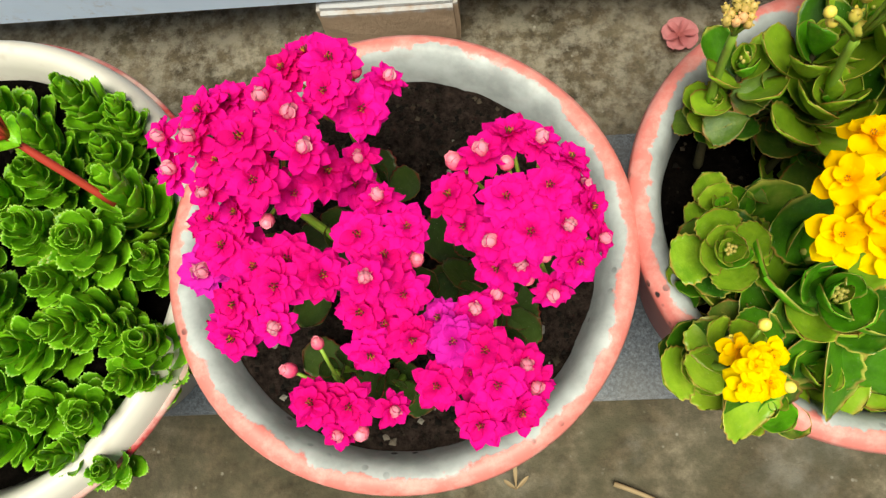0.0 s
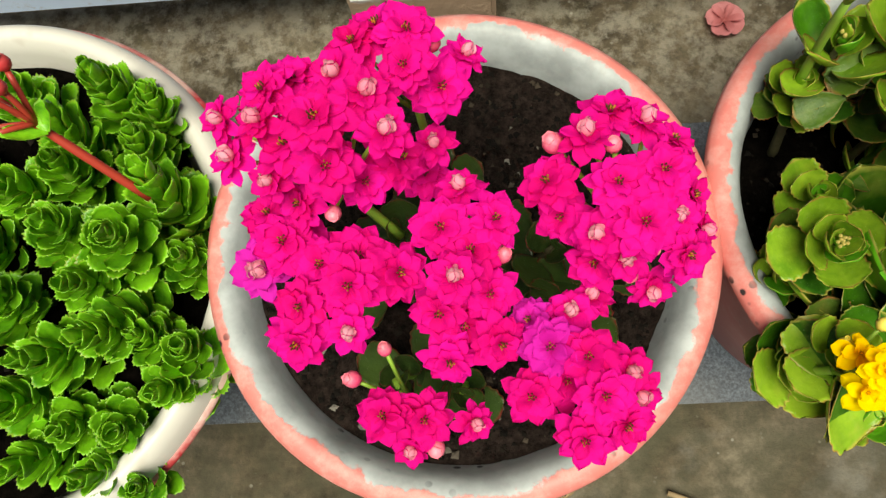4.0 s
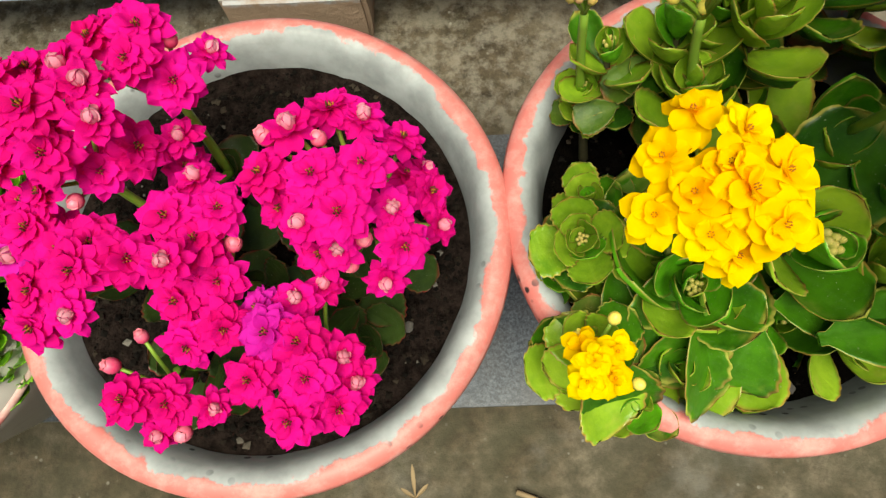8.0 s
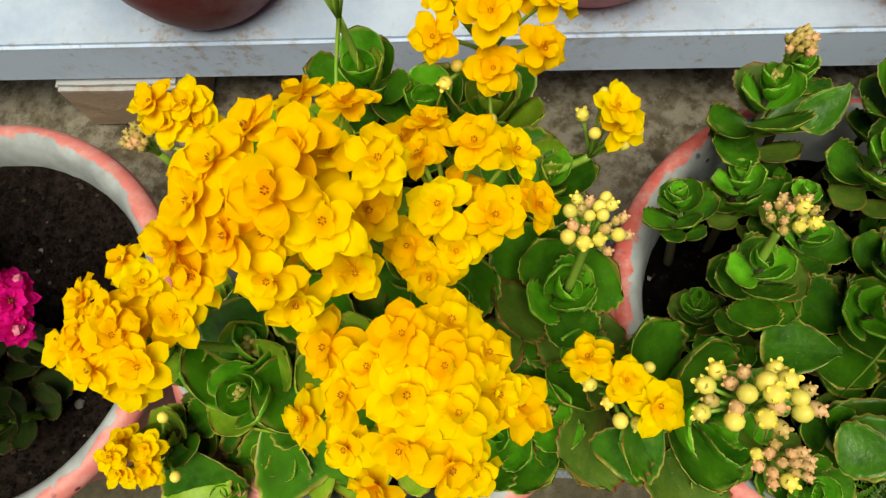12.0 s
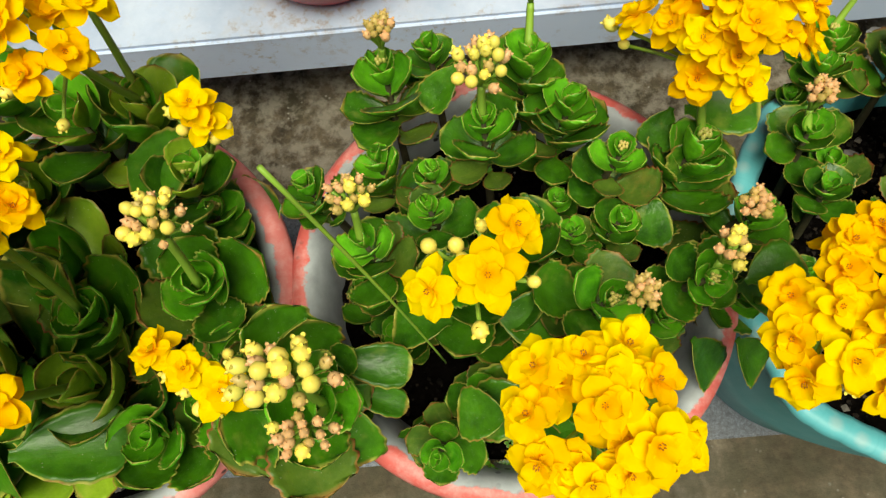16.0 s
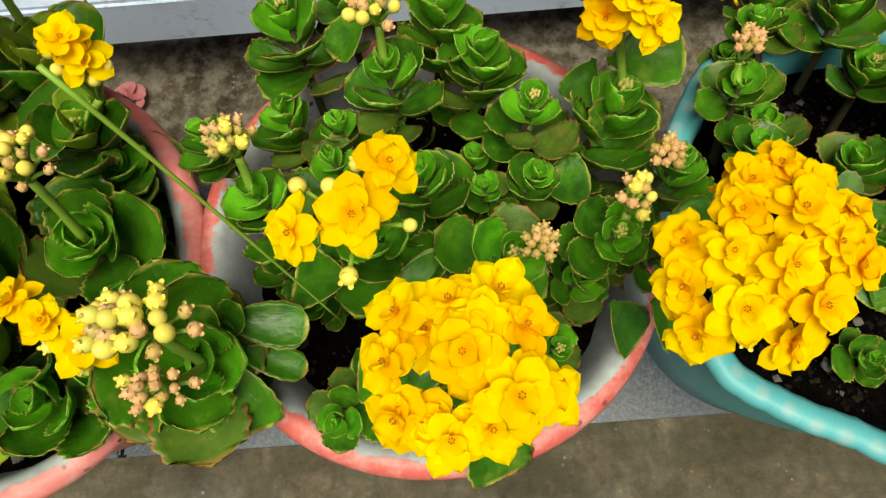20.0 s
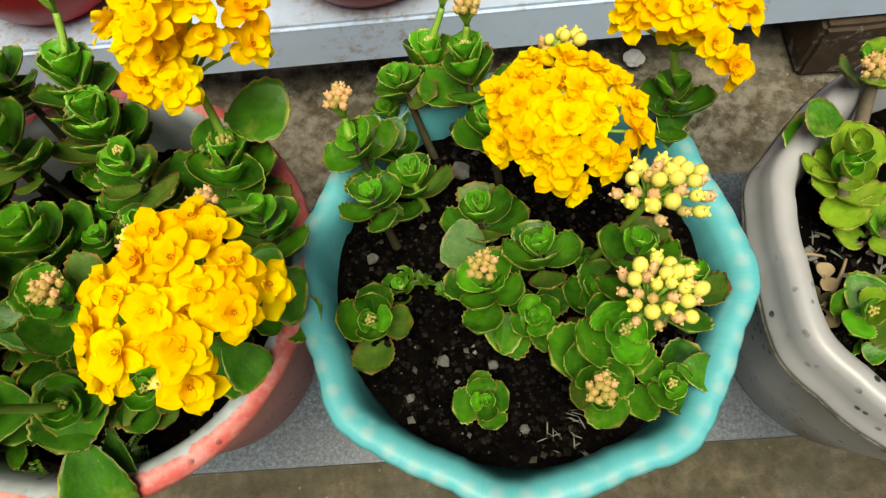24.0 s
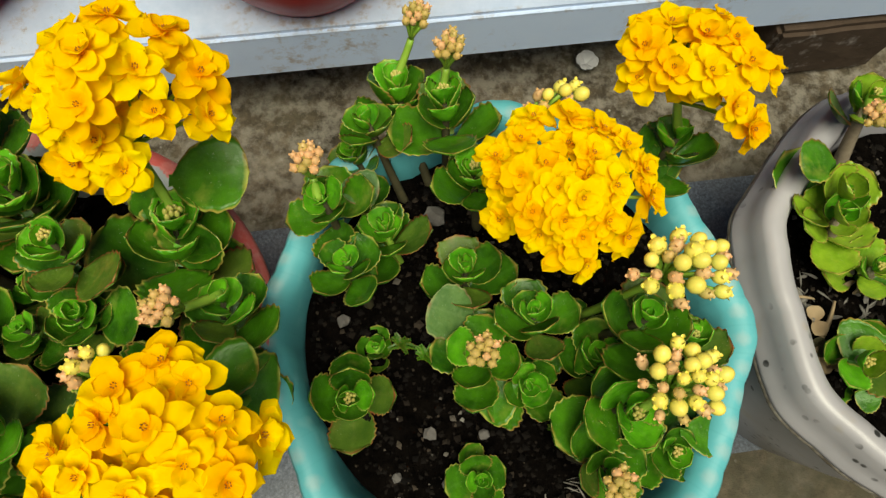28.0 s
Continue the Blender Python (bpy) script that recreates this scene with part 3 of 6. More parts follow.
PINK_PLACES = ((-0.0436, 0.0910), (0.2109, 0.1034), (0.4635, 0.1065))
pot("flower_pot", "round pink flower pot with worn grey-white inner rim", "flower pot", (*PINK_PLACES[0], 0.015), pink_parts(PINK_RIM, PINK_BODY, 1.036), 96, wobble)
pot("flower_pot", "round pink flower pot crowded with yellow kalanchoe", "flower pot", (*PINK_PLACES[1], 0.015), pink_parts(PINK_RIM, PINK_BODY, 1.036), 96, wobble)
pot("flower_pot", "round red-pink flower pot beside the turquoise one", "flower pot", (*PINK_PLACES[2], 0.015), pink_parts(RED_RIM, PINK_BODY, 1.011), 96, wobble)


def scallop(lobes, depth, turn, rib_depth=0.007, ribs=26):
    def f(th, r, z):
        k = min(1.0, max(0.0, (z - 0.03) / 0.15))
        wave = math.cos(lobes * (th + turn)) + 0.25 * math.cos(2 * lobes * (th + turn) + 0.8)
        rib = abs(math.sin(ribs * th)) ** 0.6
        return r * (1 + k * (depth * wave + rib_depth * (rib - 0.7)))
    return f


h = 0.2005
pot("flower_pot", "turquoise glazed ceramic pot with a scalloped rim", "flower pot", (0.7035, 0.0950, 0.015), (
    ("body", [(0.0000, 0.0), (0.0841, 0.0), (0.0901, 0.006), (0.1031, 0.08), (0.1122, h - 0.030), (0.1141, h - 0.018), (0.1112, h - 0.016), (0.1049, h - 0.05), (0.0997, h - 0.09)], [TURQUOISE], ""),
    ("rim", [(0.1101, h - 0.024), (0.1173, h - 0.021), (0.1226, h - 0.012), (0.1247, h - 0.005), (0.1226, h - 0.001), (0.1181, h), (0.1122, h - 0.002), (0.1083, h - 0.008), (0.1062, h - 0.022), (0.1040, h - 0.045)], [TURQUOISE], "wide wavy rim"),
), 224, scallop(8, 0.026, 0.1))
pot("flower_pot", "greyish white glazed pot with a scalloped chipped rim", "flower pot", (0.9615, 0.0855, 0.015), (
    ("edge_line", [(0.1270, h - 0.0275), (0.1290, h - 0.0262), (0.1296, h - 0.0245), (0.1289, h - 0.0228)], [WORN_EDGE], "brownish worn lower edge of the rim"),
    ("body", [(0.0000, 0.0), (0.0850, 0.0), (0.0911, 0.006), (0.1042, 0.08), (0.1133, h - 0.030), (0.1154, h - 0.012), (0.1103, h - 0.011), (0.0992, h - 0.05), (0.0951, h - 0.09)], [WHITE_GLAZE], ""),
    ("rim", [(0.1115, h - 0.030), (0.1262, h - 0.027), (0.1287, h - 0.024), (0.1283, h - 0.020), (0.1262, h - 0.017), (0.1243, h - 0.008), (0.1226, h + 0.001), (0.1205, h + 0.0045), (0.1154, h + 0.0055), (0.1103, h + 0.003), (0.1072, h - 0.004), (0.1040, h - 0.022), (0.1002, h - 0.045)], [WHITE_GLAZE], "wide wavy rim with dark chips"),
), 224, scallop(8, 0.020, 0.40, 0.007, 11))
pot("flower_pot", "cream bowl pot with a red painted edge", "flower pot", (-0.3115, 0.0940, 0.015), (
    ("body", [(0.0000, 0.0), (0.0927, 0.0), (0.0981, 0.004), (0.1286, 0.11), (0.1531, 0.168), (0.1504, 0.1695), (0.1286, 0.13), (0.1145, 0.09)], [CREAM], ""),
    ("rim", [(0.1531, 0.1712), (0.1510, 0.1795), (0.1466, 0.1850), (0.1417, 0.1862), (0.1379, 0.1835), (0.1341, 0.1740), (0.1297, 0.1520), (0.1254, 0.1330)], [CREAM], "broad sloping cream rim"),
    ("edge_band", [(0.1526, 0.1668), (0.1553, 0.1672), (0.1561, 0.1690), (0.1552, 0.1706), (0.1526, 0.1712)], [RED_LINE], "red painted edge line"),
), 96, wobble)


def red_pot(x, y, material, label):
    root = new("plant_pot")
    root.location = (x, y, 0.124)
    tagged(root, label, "plant pot", "red pots on the shelf")
    vs, fs = lathe([(0.0, 0.0), (0.046, 0.0), (0.053, 0.003), (0.060, 0.011), (0.069, 0.027), (0.077, 0.050), (0.0835, 0.080), (0.088, 0.114), (0.093, 0.160), (0.097, 0.205), (0.093, 0.205), (0.084, 0.10), (0.055, 0.02)], 96)
    part("body", mesh("body", vs, fs, [material]), root)
    vs, fs = lathe([(0.095, 0.202), (0.101, 0.203), (0.103, 0.207), (0.104, 0.226), (0.102, 0.229), (0.097, 0.228), (0.0945, 0.205)], 96)
    part("rim", mesh("rim", vs, fs, [material]), root)
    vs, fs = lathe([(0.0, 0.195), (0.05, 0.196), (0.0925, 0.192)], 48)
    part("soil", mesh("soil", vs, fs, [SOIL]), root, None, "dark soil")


red_pot(0.040, 0.403, DUSTY_PLASTIC, "dusty dark red plastic pot on the white beam")
red_pot(0.349, 0.415, RED_PLASTIC, "glossy deep red plastic pot on the white beam")
red_pot(0.612, 0.403, RED_PLASTIC, "glossy deep red plastic pot on the white beam")
red_pot(0.884, 0.412, DUSTY_PLASTIC, "dusty red plastic pot with a pale worn base")


# ---- soil in the pots, with its grit ----
def soil_disc(x, y, z, r, seed, stones, earth=SOIL):
    rnd = random.Random(seed)
    vs, fs, rings, seg = [(0, 0, 0.004)], [], 34, 110
    for i in range(1, rings + 1):
        for k in range(seg):
            th, rr = 2 * math.pi * k / seg, r * i / rings
            px, py = rr * math.cos(th), rr * math.sin(th)
            lift = 0.007 * noise.noise((px * 45 + seed, py * 45, 0.5)) + 0.004 * noise.noise((px * 130, py * 130 + seed, 0.5)) + 0.0028 * noise.noise((px * 330 + seed, py * 330, 1.5))
            vs.append((px, py, 0.003 + lift * (1.0 if i < rings else 0.3)))
    for k in range(seg):
        fs.append((0, 1 + k, 1 + (k + 1) % seg))
    for i in range(rings - 1):
        for k in range(seg):
            a, q = 1 + i * seg + k, 1 + i * seg + (k + 1) % seg
            fs.append((a, a + seg, q + seg, q))
    root = new("potting_soil", mesh("potting_soil", vs, fs, [earth]))
    root.location = (x, y, z)
    tagged(root, "dark damp potting soil with pale grit", "soil", kind="stuff")
    gv, gf = [], []
    for _ in range(stones):
        a, rr = rnd.uniform(0, 6.283), r * 0.97 * math.sqrt(rnd.random())
        size = rnd.choice((0.0005, 0.0006, 0.0007, 0.0008, 0.0010, 0.0012, 0.0015, 0.0020, 0.0026)) * rnd.uniform(0.7, 1.0)
        cx, cy = rr * math.cos(a), rr * math.sin(a)
        cz = 0.003 + 0.007 * noise.noise((cx * 45 + seed, cy * 45, 0.5)) + 0.004 * noise.noise((cx * 130, cy * 130 + seed, 0.5))
        k = len(gv)
        spin = rnd.uniform(0, 3)
        for dx, dy, dz in ((1, 0, 0), (0.2, 1, 0.1), (-1, 0.2, 0), (0, -0.9, 0.1), (0.1, 0.1, 0.8), (0, 0, -0.7)):
            j = size * rnd.uniform(0.7, 1.3)
            gv.append((cx + j * (dx * math.cos(spin) - dy * math.sin(spin)), cy + j * (dx * math.sin(spin) + dy * math.cos(spin)), cz + j * dz * 0.8 + size * 0.3))
        gf += [(k + i, k + (i + 1) % 4, k + 4) for i in range(4)] + [(k + (i + 1) % 4, k + i, k + 5) for i in range(4)]
    part("grit", mesh("grit", gv, gf, [GRIT], smooth=False), root, None, "pale grit and crumbs")
    return root


soil_disc(*PINK_PLACES[0], 0.190, 0.1080, 1, 3600, DRY_SOIL)
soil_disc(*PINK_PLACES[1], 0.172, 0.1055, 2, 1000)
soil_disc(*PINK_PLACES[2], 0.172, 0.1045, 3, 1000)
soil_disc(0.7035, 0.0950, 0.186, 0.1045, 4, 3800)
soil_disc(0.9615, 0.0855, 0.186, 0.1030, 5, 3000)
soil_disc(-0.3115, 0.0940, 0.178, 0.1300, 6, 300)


# ---- leaves ----
def leaf_mesh(name, material, width, scallops, depth, cup, arch, thick, neck=0.16, seed=0, curl=0.3):
    """A fleshy leaf of unit length along x: scalloped, rolled up at its sides by the angle cup, bowed upwards along its length by the angle arch."""
    rnd = random.Random(seed)
    nv, nu = 26, 8
    top, low, uvs, uvl = [], [], [], []
    skew = rnd.uniform(-0.06, 0.06)
    cx = cz = last = 0.0
    for i in range(nv + 1):
        v = math.sin(math.pi * i / nv / 2) * 0.75 + i / nv * 0.25
        tilt = arch * (v - 0.5) - curl * max(0.0, v - 0.75) * 2.0
        cx, cz, last = cx + (v - last) * math.cos(tilt), cz + (v - last) * math.sin(tilt), v
        s = max(0.0, (v - 0.06) / 0.94)
        w = max(width * 1.55 * s ** (0.75 - neck) * math.sqrt(max(0.0, 1 - s ** 2.8)), width * neck * (1 - v))
        notch = 1 - depth * (0.5 - 0.5 * math.cos(2 * math.pi * scallops * v)) * min(1, v * 2.0) if v < 0.995 else 1
        roll = cup * (0.45 + 0.55 * math.sin(math.pi * min(1.0, 0.12 + 0.80 * v)))
        for k in range(nu + 1):
            u = 2 * k / nu - 1
            edge = notch if abs(u) > 0.9 else 1 - (1 - notch) * 0.4
            y = w / roll * math.sin(roll * u * edge)
            z = w / roll * (1 - math.cos(roll * u * edge)) + 0.008 * math.sin(7 * v + 3 * u + seed) + (0.010 if abs(u) > 0.9 else 0.0)
            pull = 0.05 * abs(u) * depth * 6 if v > 0.9 else 0.0
            p = (cx - z * math.sin(tilt) - pull, y + skew * v * v, cz + z * math.cos(tilt))
            top.append(p)
            uvs.append(((u + 1) / 2, v))
            body = thick * (1 - abs(u) ** 4 * 0.75) * (0.35 + 0.65 * math.sin(math.pi * min(0.97, v * 0.9 + 0.12)))
            low.append((p[0] + body * math.sin(tilt), p[1] * 0.985, p[2] - body * math.cos(tilt)))
            uvl.append(((u + 1) / 2, min(v, 0.9)))
    n = nu + 1
    off = len(top)
    vs, uv = top + low, uvs + uvl
    fs = []
    for i in range(nv):
        for k in range(nu):
            a = i * n + k
            fs.append((a, a + n, a + n + 1, a + 1))
            fs.append((a + off, a + 1 + off, a + n + 1 + off, a + n + off))
        a = i * n
        fs.append((a, a + off, a + n + off, a + n))
        a = i * n + nu
        fs.append((a, a + n, a + n + off, a + off))
    for k in range(nu):
        fs.append((nv * n + k, nv * n + k + off, nv * n + k + 1 + off, nv * n + k + 1))
    return mesh(name, vs, fs, [material], uvs=uv)


def leaf_set(material, width, scallops, depth, cup, thick, neck=0.16):
    return [leaf_mesh("leaf", material, width * f, scallops + i % 2, depth, cup * c, a, thick, neck, i) for i, (f, a, c) in enumerate(((1.0, 0.45, 1.0), (0.94, 0.65, 1.2), (1.06, 0.30, 0.85), (1.0, 0.55, 1.05)))]


LEAVES = leaf_set(LEAF, 0.46, 7, 0.11, 0.78, 0.074)
LEAVES_YOUNG = leaf_set(LEAF_YOUNG, 0.46, 7, 0.11, 0.90, 0.080)
LEAVES_OLD = leaf_set(LEAF_OLD, 0.44, 8, 0.12, 0.60, 0.066)
LEAVES_PALE = leaf_set(LEAF_PALE, 0.44, 7, 0.10, 0.70, 0.074)
LEAVES_LONG = leaf_set(LEAF, 0.36, 7, 0.06, 1.15, 0.07, 0.10)
LEAVES_LONG_YOUNG = leaf_set(LEAF_YOUNG, 0.37, 6, 0.04, 0.95, 0.065, 0.10)
LEAVES_LONG_PALE = leaf_set(LEAF_PALE, 0.36, 7, 0.05, 0.85, 0.060, 0.10)
LEAVES_BIG = [leaf_mesh("leaf", k, 0.48 * f, 6, 0.07, 0.45, a, 0.045, 0.16, i) for i, (k, f, a) in enumerate(((LEAF_DUSTY, 1.0, -0.2), (LEAF, 0.92, 0.15), (LEAF, 1.06, -0.35), (LEAF, 1.0, 0.0)))]
LEAVES_DARK = leaf_set(LEAF_DARK, 0.40, 6, 0.09, 0.7, 0.040)


def wedge_leaf(seed):
    """A stonecrop leaf: a thick wedge of unit length, broadest at its toothed end."""
    rnd = random.Random(seed)
    nv, nu, teeth = 9, 12, rnd.choice((5, 6, 7))
    bow, cup, wide = rnd.uniform(0.15, 0.35), rnd.uniform(0.8, 1.3), rnd.uniform(0.22, 0.28)
    vs, uvs = [], []
    for lower in (0, 1):
        for i in range(nv + 1):
            v = i / nv
            w = wide * (0.34 + 0.66 * min(1.0, v / 0.72) ** 1.1) * (1 - 0.16 * max(0.0, v - 0.8) / 0.2)
            for k in range(nu + 1):
                u = 2 * k / nu - 1
                tooth = 0.032 * math.cos(teeth * math.pi * u) * max(0.0, v - 0.7) / 0.3
                x = v * (1 - 0.20 * u * u * v) + tooth
                z = cup * (w * u) ** 2 + bow * v * v - 0.25 * max(0.0, v - 0.7) ** 2
                body = 0.085 * (1 - 0.7 * u ** 4) * (1 - 0.72 * v ** 3)
                vs.append((x, w * u, z - lower * body))
                uvs.append(((u + 1) / 2, v if not lower else v * 0.9))
    n = nu + 1
    off = n * (nv + 1)
    fs = []
    for i in range(nv):
        for k in range(nu):
            a = i * n + k
            fs += [(a, a + n, a + n + 1, a + 1), (a + off, a + 1 + off, a + n + 1 + off, a + n + off)]
        fs += [(i * n, i * n + off, i * n + n + off, i * n + n), (i * n + nu, i * n + nu + n, i * n + nu + n + off, i * n + nu + off)]
    fs += [(nv * n + k, nv * n + k + off, nv * n + k + 1 + off, nv * n + k + 1) for k in range(nu)]
    return mesh("leaf", vs, fs, [LEAF_BRIGHT], uvs=uvs)


LEAVES_BRIGHT = [wedge_leaf(q) for q in range(6)]


def turned(az, elev, roll=0.0):
    return Matrix.Rotation(az, 4, "Z") @ Matrix.Rotation(-elev, 4, "Y") @ Matrix.Rotation(roll, 4, "X")


SHOOTS = []
count = [0]
POTS = {"P1": (*PINK_PLACES[0], 0.192), "P2": (*PINK_PLACES[1], 0.174), "P3": (*PINK_PLACES[2], 0.174), "P4": (0.7035, 0.0950, 0.188), "P5": (0.9615, 0.0855, 0.188), "P0": (-0.3115, 0.0940, 0.180)}
WORDS = {"P1": "magenta kalanchoe shoot with dark scalloped leaves in a pink pot", "P2": "kalanchoe shoot with scalloped green leaves in a pink pot",
         "P3": "kalanchoe shoot with scalloped green leaves in a crowded pink pot", "P4": "kalanchoe rosette with glossy scalloped leaves in the turquoise pot",
         "P5": "kalanchoe shoot with dull green leaves in the white pot"}


def shoot(where, top, r, lean=None, pairs=None, dark=False):
    """A leafy rosette of opposite leaf pairs on its stem; top is the middle of the rosette, r its reach."""
    count[0] += 1
    rnd = random.Random(count[0] * 7 + 1)
    px, py, pz = POTS[where]
    t = Vector(top)
    out = Vector((t.x - px, t.y - py, 0))
    if lean is None:
        back = 0.22 if where in ("P3", "P4") and out.y > -0.02 else 0.0
        lean = (out.x * 1.6 + rnd.uniform(-0.14, 0.14), out.y * 1.8 - 0.02 + back + rnd.uniform(-0.14, 0.14))
    axis = Vector((lean[0], lean[1], 1)).normalized()
    foot = Vector((px, py, pz)) + out * 0.82 + Vector((rnd.uniform(-0.006, 0.006), rnd.uniform(-0.006, 0.006), 0))
    flat = Vector((foot.x - px, foot.y - py, 0))
    if flat.length > 0.09:
        foot -= flat * (1 - 0.09 / flat.length)
    root = new("kalanchoe_shoot")
    root.location = foot
    tagged(root, WORDS[where], "succulent plant", "kalanchoe shoots in the pots")
    local = t - foot
    turn = Vector((0, 0, 1)).rotation_difference(axis).to_matrix().to_4x4()
    low = local - axis * (r * 1.1)
    if low.z > 0.004:
        vs, fs = tube(bend((0, 0, -0.006), local - axis * r * 0.5, axis * -0.004), [q * (1.6 if where == "P5" else 1.0) for q in (0.0030, 0.0028, 0.0026, 0.0024, 0.0022, 0.0020, 0.0012)])
    else:
        vs, fs = tube(bend((local.x, local.y, -0.004), local - axis * r * 0.5, (0, 0, 0)), [0.003] * 6 + [0.0012])
    part("stem", mesh("stem", vs, fs, [BARK if where == "P5" else WOODY if low.z > 0.02 else STALK]), root)
    r *= {"P2": 1.28, "P3": 1.2, "P4": 1.14, "P5": 1.15, "P1": 1.1}[where]
    loose = where == "P5"
    n = pairs or (4 if loose else rnd.choice((5, 5, 6)))
    long = where == "P2" and (0.13 < t.x < 0.25 or t.y > 0.158)
    base_az = rnd.uniform(0, 3.14)
    twist = math.pi / 2 + rnd.uniform(-0.09, 0.12)
    open_ = rnd.uniform(-6, 8)
    for i in range(n):
        f = i / (n - 1)
        for side in (0, 1):
            az = base_az + i * twist + side * math.pi + rnd.uniform(-0.10, 0.10)
            elev = radians((28 + 40 * f if loose else (38 if long else 26 if where == "P4" else 28) + 44 * f) + open_ * (1 - f)) + rnd.uniform(-0.15, 0.15)
            size = r * (1.26 - 0.62 * f if loose else 1.26 - 0.52 * f - 0.24 * f ** 2) * rnd.uniform(0.84, 1.14) * (1.14 if long else 1.0)
            drop = -r * (1.0 if loose or where == "P2" else 0.85 if where == "P4" and t.z < 0.255 else 1.2) * (1 - f) - r * 0.38
            pale = where == "P5" and rnd.random() < 0.5 or where == "P2" and t.x < 0.17 and rnd.random() < 0.75
            pool = LEAVES_DARK if dark else LEAVES_PALE if pale else (LEAVES_OLD if i < 2 and rnd.random() < 0.20 else (LEAVES_YOUNG if f > (0.5 if where == "P4" else 0.4) else LEAVES))
            if long and not dark:
                pool = LEAVES_LONG_PALE if rnd.random() < (0.8 if t.x < 0.2 and t.y > 0.12 else 0.4) else LEAVES_LONG_YOUNG if f > 0.3 else LEAVES_LONG
            m = Matrix.Translation(local) @ turn @ Matrix.Translation((0, 0, drop)) @ turned(az, elev, rnd.uniform(-0.16, 0.16) * (1 - 0.6 * f)) @ Matrix.Translation((r * 0.03, 0, 0)) @ Matrix.Diagonal((size, size * rnd.uniform(0.94, 1.14), size, 1))
            part("leaf", rnd.choice(pool), root, m)
    if not dark and local.z > 2.4 * r and where in ("P2", "P3"):
        for i in range(4):
            a = base_az + 0.8 + i * math.pi / 2 + rnd.uniform(-0.2, 0.2)
            size = r * rnd.uniform(0.9, 1.2)
            m = Matrix.Translation(local) @ turn @ Matrix.Translation((0, 0, -r * (1.85 + 0.35 * (i % 2)))) @ turned(a, radians(rnd.uniform(12, 34)), rnd.uniform(-0.2, 0.2)) @ Matrix.Scale(size, 4)
            part("leaf", rnd.choice(LEAVES_OLD if rnd.random() < 0.35 else LEAVES), root, m)
    if not dark:
        for side in (0, 1):
            m = Matrix.Translation(local) @ turn @ Matrix.Translation((0, 0, -r * 0.42)) @ turned(base_az + n * twist + side * math.pi, radians(78)) @ Matrix.Scale(r * 0.36, 4)
            part("leaf", LEAVES_YOUNG[side], root, m)
    if not dark and r > 0.016 and rnd.random() < 0.45:
        pieces = []
        for i in range(9):
            a, rr = i * 2.399, 0.34 * math.sqrt(i / 9)
            v, fc, u = ball(rr * math.cos(a), rr * math.sin(a), 0.35 - 0.5 * rr, 0.13, 0.20, 6, 4, 0.5)
            pieces.append((([tuple(Vector(q) * (r * 0.34)) for q in v], fc, u), 0))
        tagged(part("bud_head", gather(pieces, [BUD_GREEN], "bud_head"), root, Matrix.Translation(local) @ turn @ Matrix.Translation((0, 0, -r * 0.10)), "tiny unopened yellow-green buds"), kind="stuff")
    SHOOTS.append((where, t, root, r))
    return root


def green_shoot(top, r):
    """A stonecrop shoot: a short spike closely set with toothed fleshy leaves."""
    count[0] += 1
    rnd = random.Random(count[0] * 13 + 5)
    px, py, pz = POTS["P0"]
    t = Vector(top)
    foot = Vector((px + (t.x - px) * 0.85, py + (t.y - py) * 0.85, pz))
    root = new("stonecrop_shoot")
    root.location = foot
    tagged(root, "bright green stonecrop shoot with toothed fleshy leaves", "succulent plant", "stonecrop shoots in the cream pot")
    local = t - foot
    axis = Vector(((t.x - px) * 1.0 + rnd.uniform(-0.22, 0.22), (t.y - py) * 1.6 + rnd.uniform(-0.22, 0.22), 1)).normalized()
    turn = Vector((0, 0, 1)).rotation_difference(axis).to_matrix().to_4x4()
    vs, fs = tube(bend((0, 0, -0.006), local - axis * r * 0.3, (0, 0, 0)), [0.0024] * 7, 5)
    part("stem", mesh("stem", vs, fs, [STALK]), root)
    r *= 1.28
    n = 38
    az0 = rnd.uniform(0, 6.2)
    for i in range(n):
        f = i / (n - 1)
        az = az0 + i * 2.3999 + rnd.uniform(-0.12, 0.12)
        elev = radians(24 + 46 * f ** 1.5) + rnd.uniform(-0.12, 0.12)
        size = r * (1.10 - 0.62 * f ** 1.6) * rnd.uniform(0.88, 1.12)
        m = Matrix.Translation(local) @ turn @ Matrix.Translation((0, 0, -r * 2.6 * (1 - f) - r * 0.22)) @ turned(az, elev, rnd.uniform(-0.2, 0.2)) @ Matrix.Diagonal((size, size * rnd.uniform(0.95, 1.15), size, 1))
        part("leaf", rnd.choice(LEAVES_BRIGHT), root, m)


def big_leaf(where, base, tip, width=1.0, old=False, dusty=False):
    """One large lower leaf from its base to its tip, on the nearest shoot."""
    count[0] += 1
    a, c = Vector(base), Vector(tip)
    near = min((q for q in SHOOTS if q[0] == where), key=lambda q: (q[1] - a).length)
    d = c - a
    size = d.length
    x = d.normalized()
    y = Vector((0, 0, 1)).cross(x).normalized()
    turn = Matrix((x, y, x.cross(y))).transposed().to_4x4()
    pool = LEAVES_OLD if old else LEAVES_PALE if where == "P2" and a.x < 0.17 and (a.y > 0.08 or a.x < 0.116) else LEAVES_BIG
    size *= 0.88
    m = Matrix.Translation(a - near[2].location) @ turn @ Matrix.Rotation(((count[0] * 37) % 10 - 5) * 0.05, 4, "X") @ Matrix.Diagonal((size, size * width, size, 1))
    part("leaf", LEAVES_BIG[0] if dusty else pool[1 + count[0] % 3], near[2], m)


